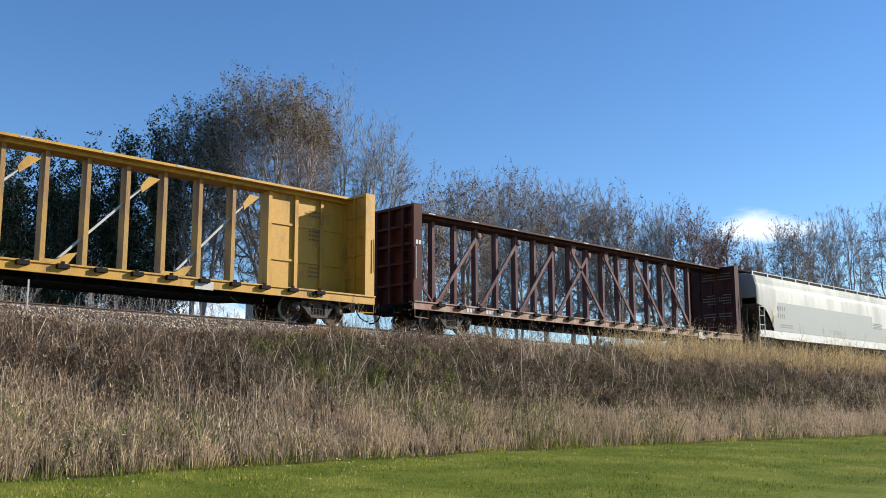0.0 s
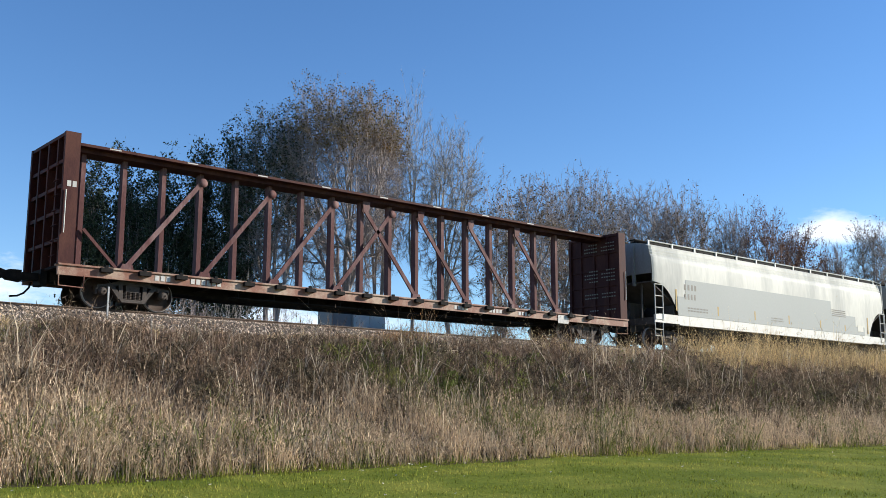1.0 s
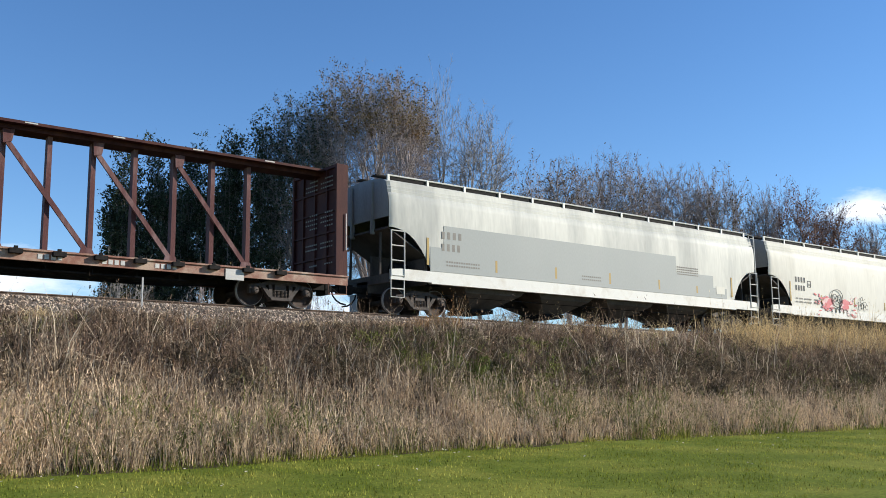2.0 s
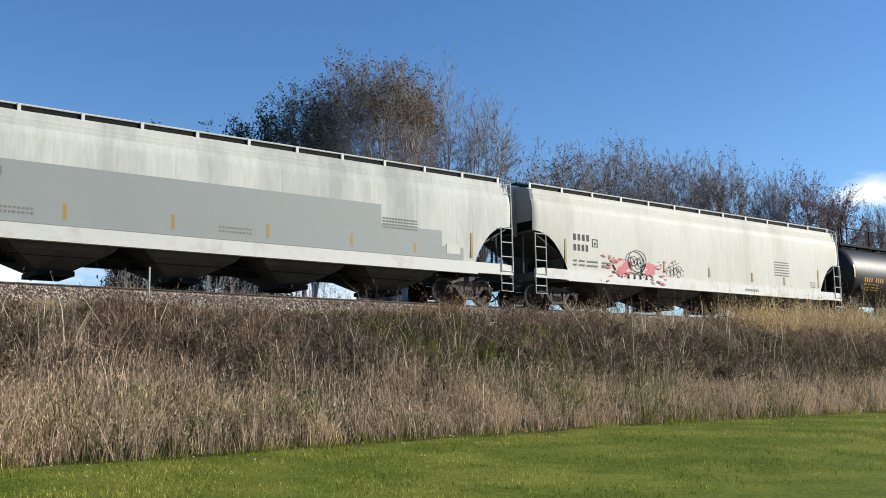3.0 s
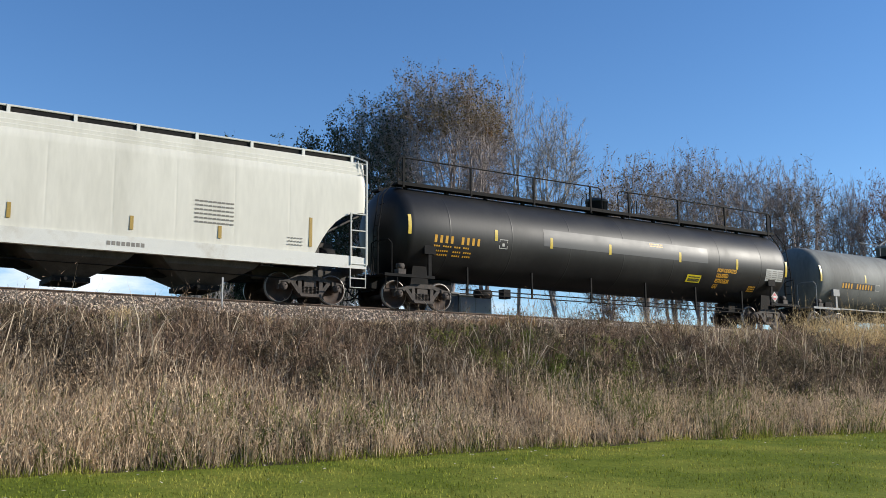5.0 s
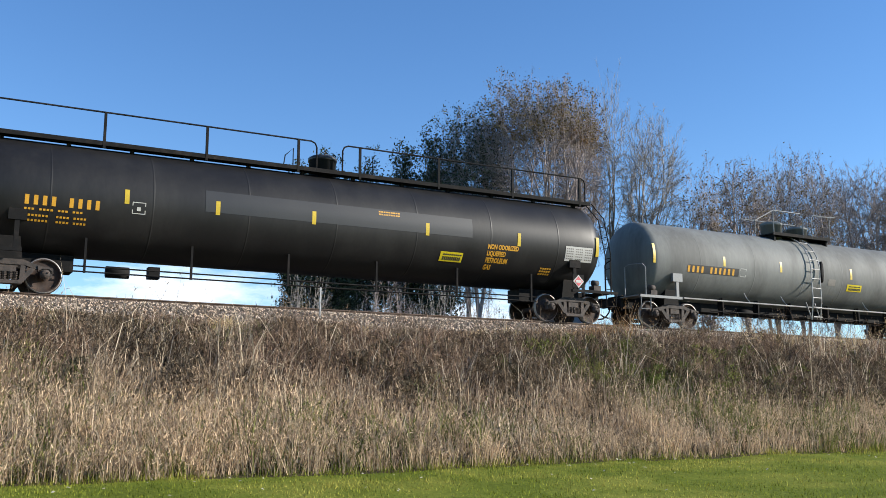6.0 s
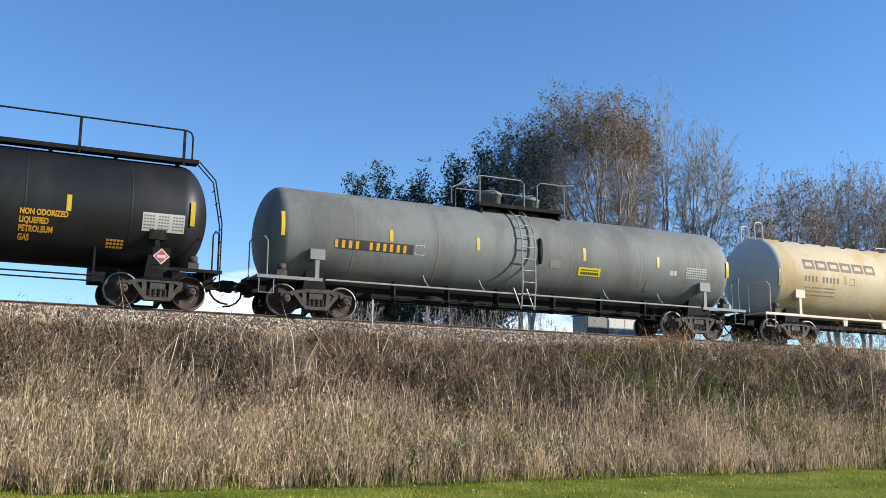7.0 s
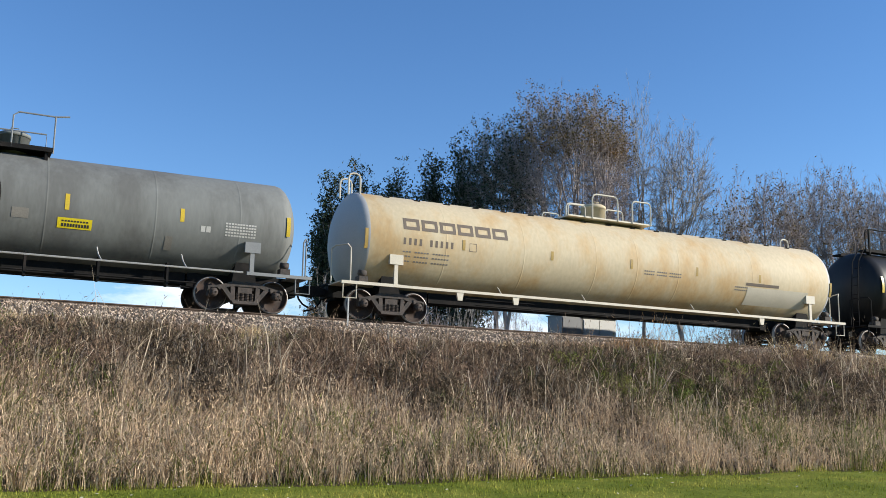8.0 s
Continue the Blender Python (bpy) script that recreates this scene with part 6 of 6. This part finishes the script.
def plant_slope():
    blades("dry_weeds", field(48000, 1, -3, 80, 18.4, 25.2, lambda x, y, g: (g.rand(len(x)) < np.clip((upper(x, y) - 0.22 + 0.3 * patch(x, y, 0.3, 3.0)) * 2.6, 0.05, 1)) & (patch(x, y, 0.32, 2.0) > g.uniform(-0.8, 0.1, len(x))), 9, 0.12), 0.40, 0.90, 0.008, 0.45, M_WEED, "dry grey-brown weeds covering the embankment", "weeds", 4, 0.038)
    blades("weed_thatch", field(50000, 2, -3, 80, 17.6, 25.35, lambda x, y, g: upper(x, y) + 0.25 * patch(x, y, 0.4, 6.0) > g.uniform(0.25, 0.5, len(x)), 7, 0.10), 0.18, 0.48, 0.009, 0.8, M_THATCH, "flattened dry weed thatch on the slope", "weeds")
    blades("pale_thatch", field(56000, 12, -3, 80, 17.4, 22.6, lambda x, y, g: upper(x, y) + 0.25 * patch(x, y, 0.4, 6.0) < g.uniform(0.25, 0.6, len(x)), 7, 0.10), 0.20, 0.50, 0.008, 0.6, M_WEEDTAN, "pale matted grass low on the slope", "grass")
    blades("pale_grass", field(9000, 28, -4, 7, 17.4, 21.2, None, 9, 0.10), 0.40, 0.75, 0.007, 0.30, M_WEEDTAN, "pale bleached grass at the foot of the bank", "grass", 2, 0.032)
    blades("straw_stalks", field(6500, 22, -3, 60, 17.6, 25.0, lambda x, y, g: patch(x, y, 0.45, 41.0) > g.uniform(-0.5, 0.4, len(x))), 0.6, 1.1, 0.008, 0.35, M_STRAW, "bleached straw stalks standing among weeds", "weeds", 3, 0.022)
    blades("tan_grass", field(80000, 3, -3, 80, 17.35, 24.6, lambda x, y, g: g.rand(len(x)) < np.clip(1.15 - upper(x, y) * 2.5 + 0.9 * patch(x, y, 0.3, 9.0) + 0.5 * np.clip((10 - x) / 6, 0, 1), 0.03, 1), 10, 0.10), 0.32, 0.62, 0.0065, 0.30, M_WEEDTAN, "pinkish tan dry grass with seed heads at the slope's foot", "grass", 3, 0.034)
    blades("golden_grass", field(22000, 4, 29, 78, 23.6, 25.9, lambda x, y, g: g.rand(len(x)) < np.clip((x - 33.5) / 3, 0, 1) * np.clip(upper(x, y) * 4 - 2.6, 0.05, 1), 8, 0.14), 0.7, 1.25, 0.009, 0.28, M_GOLD, "tall golden dry grass along the embankment's brow", "grass", 3, 0.035)
    blades("golden_tuft", field(9000, 14, 0, 40, 24.5, 25.6, lambda x, y, g: patch(x, y, 0.5, 21.0) > 0.1, 12, 0.12), 0.4, 0.8, 0.005, 0.4, M_GOLD, "pale golden tufts beside the ballast", "grass", 2, 0.03)
    blades("green_undergrowth", field(40000, 5, -3, 70, 17.4, 24.4, lambda x, y, g: patch(x, y, 0.25, 15.0) + 0.3 * patch(x, y, 0.9, 4.0) + 0.55 * np.clip((8 - x) / 4, 0, 1) * np.clip((0.35 - upper(x, y)) * 4, 0, 1) + 0.4 * np.clip(1 - np.abs(x - 19) / 6, 0, 1) * np.clip(1 - np.abs(upper(x, y) - 0.55) / 0.35, 0, 1) > g.uniform(-0.15, 0.3, len(x)), 8, 0.10), 0.25, 0.6, 0.012, 0.5, M_GREENWEED, "low green and olive undergrowth among dry weeds", "weeds", 3, 0.035)
    blades("fallen_stalks", field(5200, 27, -3, 55, 20.0, 25.0, lambda x, y, g: patch(x, y, 0.4, 61.0) > g.uniform(-0.5, 0.3, len(x)), 5, 0.2), 0.7, 1.3, 0.010, 1.0, M_STRAW, "pale arching dead stalks lying over the upper bank", "stalks")
    blades("rust_tuft", field(900, 23, 18.6, 20.2, 24.4, 25.5, None, 6, 0.1), 0.6, 1.1, 0.005, 0.18, M_RUST, "rust-coloured tall grass tuft beside the ballast", "grass", 3, 0.03)
    blades("lawn_grass", field(170000, 6, 0, 75, 8.5, 17.75), 0.03, 0.08, 0.011, 0.75, M_LAWNBLADE, "short mown green lawn grass", "grass", simple=True)
    blades("lawn_edge_grass", field(12000, 7, -2, 75, 17.0, 17.75, None, 8, 0.1), 0.08, 0.24, 0.006, 0.5, M_LAWNBLADE, "longer unmown grass along the lawn's edge", "grass", simple=True)


plant_slope()


def weed_bushes(name, seed, count, spots, flecks, material, label):
    """Bushy dead plants: many small leaf and seed flecks round a few stems."""
    g = np.random.RandomState(seed)
    x, y = spots(g, count)
    z = sample(GZ, x, y, 0.4)
    wide, tall = g.uniform(0.22, 0.45, len(x)), g.uniform(0.40, 0.85, len(x)) * lower_at_brow(x, y)
    n = len(x) * flecks
    own = np.repeat(np.arange(len(x)), flecks)
    up = g.rand(n) ** 0.7
    a, r = g.uniform(0, 2 * np.pi, n), np.sqrt(g.rand(n)) * np.sin(np.pi * (0.15 + 0.75 * up))
    c = np.stack([x[own] + np.cos(a) * r * wide[own], y[own] + np.sin(a) * r * wide[own], z[own] + up * tall[own]], 1)
    d = g.normal(0, 0.7, (n, 3)) + [[0, 0, 0.7]]; d /= np.linalg.norm(d, axis=1)[:, None]
    e = np.cross(d, g.normal(0, 1, (n, 3))); e /= np.linalg.norm(e, axis=1)[:, None]
    s = g.uniform(0.03, 0.075, (n, 1))
    v = np.stack([c - e * s * 0.28, c + e * s * 0.28, c + d * s * 2], 1).reshape(-1, 3)
    thing(name, quick_mesh(name, v, np.arange(n * 3).reshape(-1, 3), material), label, "weeds", kind="stuff")


def upper_slope(g, count):
    x, y = -3 + 68 * g.rand(count) ** 1.3, g.normal(21.9, 1.1, count)
    ok = patch(x, y, 0.4, 51.0) > g.uniform(-0.35, 0.25, count)
    return x[ok], y[ok]


def brow(g, count):
    x, y = -3 + 68 * g.rand(count) ** 1.3, g.uniform(21.8, 25.1, count)
    ok = patch(x, y, 0.5, 57.0) > g.uniform(-0.5, 0.3, count)
    return x[ok], y[ok]


def right_bank(g, count):
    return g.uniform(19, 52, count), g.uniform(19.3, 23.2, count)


def green_hollow(g, count):
    return g.normal(19.5, 2.6, count), g.normal(22.3, 0.9, count)


weed_bushes("dead_weed_bushes", 70, 1150, upper_slope, 190, M_WEEDDARK, "dark bushy dead weeds on the upper slope")
weed_bushes("brown_weed_bushes", 73, 900, brow, 150, M_WEED, "dry brown seedy weeds below the ballast")
weed_bushes("dark_weed_thicket", 71, 330, right_bank, 190, M_WEEDDARK, "dense grey-brown weed thicket on the bank")
weed_bushes("green_weed_bushes", 72, 46, green_hollow, 190, M_GREENWEED, "low green bushy weeds on the bank")


def fallen_leaves():
    g = np.random.RandomState(77)
    n = 240
    x, y = 2 + 50 * g.rand(n) ** 1.2, 17.2 - 6 * g.rand(n) ** 1.6
    c = np.stack([x, y, sample(GZ, x, y, 0.4) + 0.045], 1)
    a = g.uniform(0, 2 * np.pi, n)
    u = np.stack([np.cos(a), np.sin(a), g.uniform(-0.3, 0.5, n)], 1) * g.uniform(0.02, 0.045, (n, 1))
    w = np.stack([-np.sin(a), np.cos(a), g.uniform(-0.3, 0.5, n)], 1) * g.uniform(0.015, 0.03, (n, 1))
    v = np.stack([c - u, c + w, c + u, c - w], 1).reshape(-1, 3)
    k = np.arange(n)[:, None] * 4
    thing("fallen_leaves", quick_mesh("fallen_leaves", v, np.concatenate([k + [[0, 1, 2]], k + [[0, 2, 3]]]), M_DEADLEAF), "pale fallen leaves lying on the mown lawn", "leaves", kind="stuff")


fallen_leaves()


def scatter_stones(count, seed):
    g = np.random.RandomState(seed)
    x = -2 + 72 * g.rand(count) ** 1.4
    y = 25.3 + 2.1 * g.rand(count) ** 1.25
    z = np.interp(y, [25.0, 25.45, 26.35, 26.6, 29.9], [3.72, 4.02, 4.42, 4.47, 4.47])
    c = np.stack([x, y, z + 0.01], 1)
    octa = np.array([[1, 0, 0], [-1, 0, 0], [0, 1, 0], [0, -1, 0], [0, 0, 1], [0, 0, -1]], float)
    v = octa[None] * g.uniform(0.022, 0.054, (count, 6, 1))
    a = g.uniform(0, 2 * np.pi, count)
    ca, sa = np.cos(a)[:, None], np.sin(a)[:, None]
    vx, vy, vz = v[..., 0].copy(), v[..., 1].copy(), v[..., 2].copy()
    tilt = g.uniform(-1, 1, (count, 1))
    v = np.stack([vx * ca - vy * sa, vx * sa + vy * ca, vz * 0.8 + tilt * vx], -1) + c[:, None, :]
    q = np.array([[0, 2, 4], [2, 1, 4], [1, 3, 4], [3, 0, 4], [2, 0, 5], [1, 2, 5], [3, 1, 5], [0, 3, 5]])
    t = (np.arange(count) * 6)[:, None, None] + q[None]
    thing("ballast_stones", quick_mesh("ballast_stones", v.reshape(-1, 3), t.reshape(-1, 3), M_BALLAST), "loose brown-grey ballast stones on the track shoulder", "ballast", kind="stuff")


scatter_stones(16500, 3)


def dead_stalks():
    rng = random.Random(12)
    for cx, cy, n in ((8.1, 22.4, 26), (19.5, 23.6, 20), (29.0, 23.4, 18), (6.0, 23.6, 12)):
        bm = bmesh.new()
        for k in range(n):
            x, y = cx + rng.gauss(0, 0.55), cy + rng.gauss(0, 0.4)
            z = ground_z(x, y) + rng.uniform(0.05, 0.45)
            a, ln = rng.uniform(-0.5, 0.5) + (math.pi if rng.random() < 0.5 else 0), rng.uniform(0.4, 1.1)
            tube(bm, [(x, y, z), (x + ln * 0.5 * math.cos(a), y + 0.3 * ln * math.sin(a), z + 0.12 * rng.random()), (x + ln * math.cos(a), y + 0.6 * ln * math.sin(a), z + rng.uniform(-0.15, 0.25))], 0.011, 4)
        thing("dead_stalks", mesh_of(bm, "dead_stalks", M_STRAW), "fallen pale dead stalks tangled on the slope", "stalks", "heaps of dead stalks", "stuff")


dead_stalks()


# ---- movement ----
def travelled(t):
    return SPEED * t - SLOWING * t * t / 2


def motions():
    for car, centre in CARS:
        walk(car, [(i * 0.5, pose(centre - travelled(i * 0.5), TRACK_Y, RAIL_Z)) for i in range(17)])
    for wheel, dx in WHEELSETS:
        walk(wheel, [(i / FPS, pose(dx, 0, WHEEL_R, 0, -math.degrees(travelled(i / FPS) / WHEEL_R), 0)) for i in range(8 * FPS + 1)])


motions()
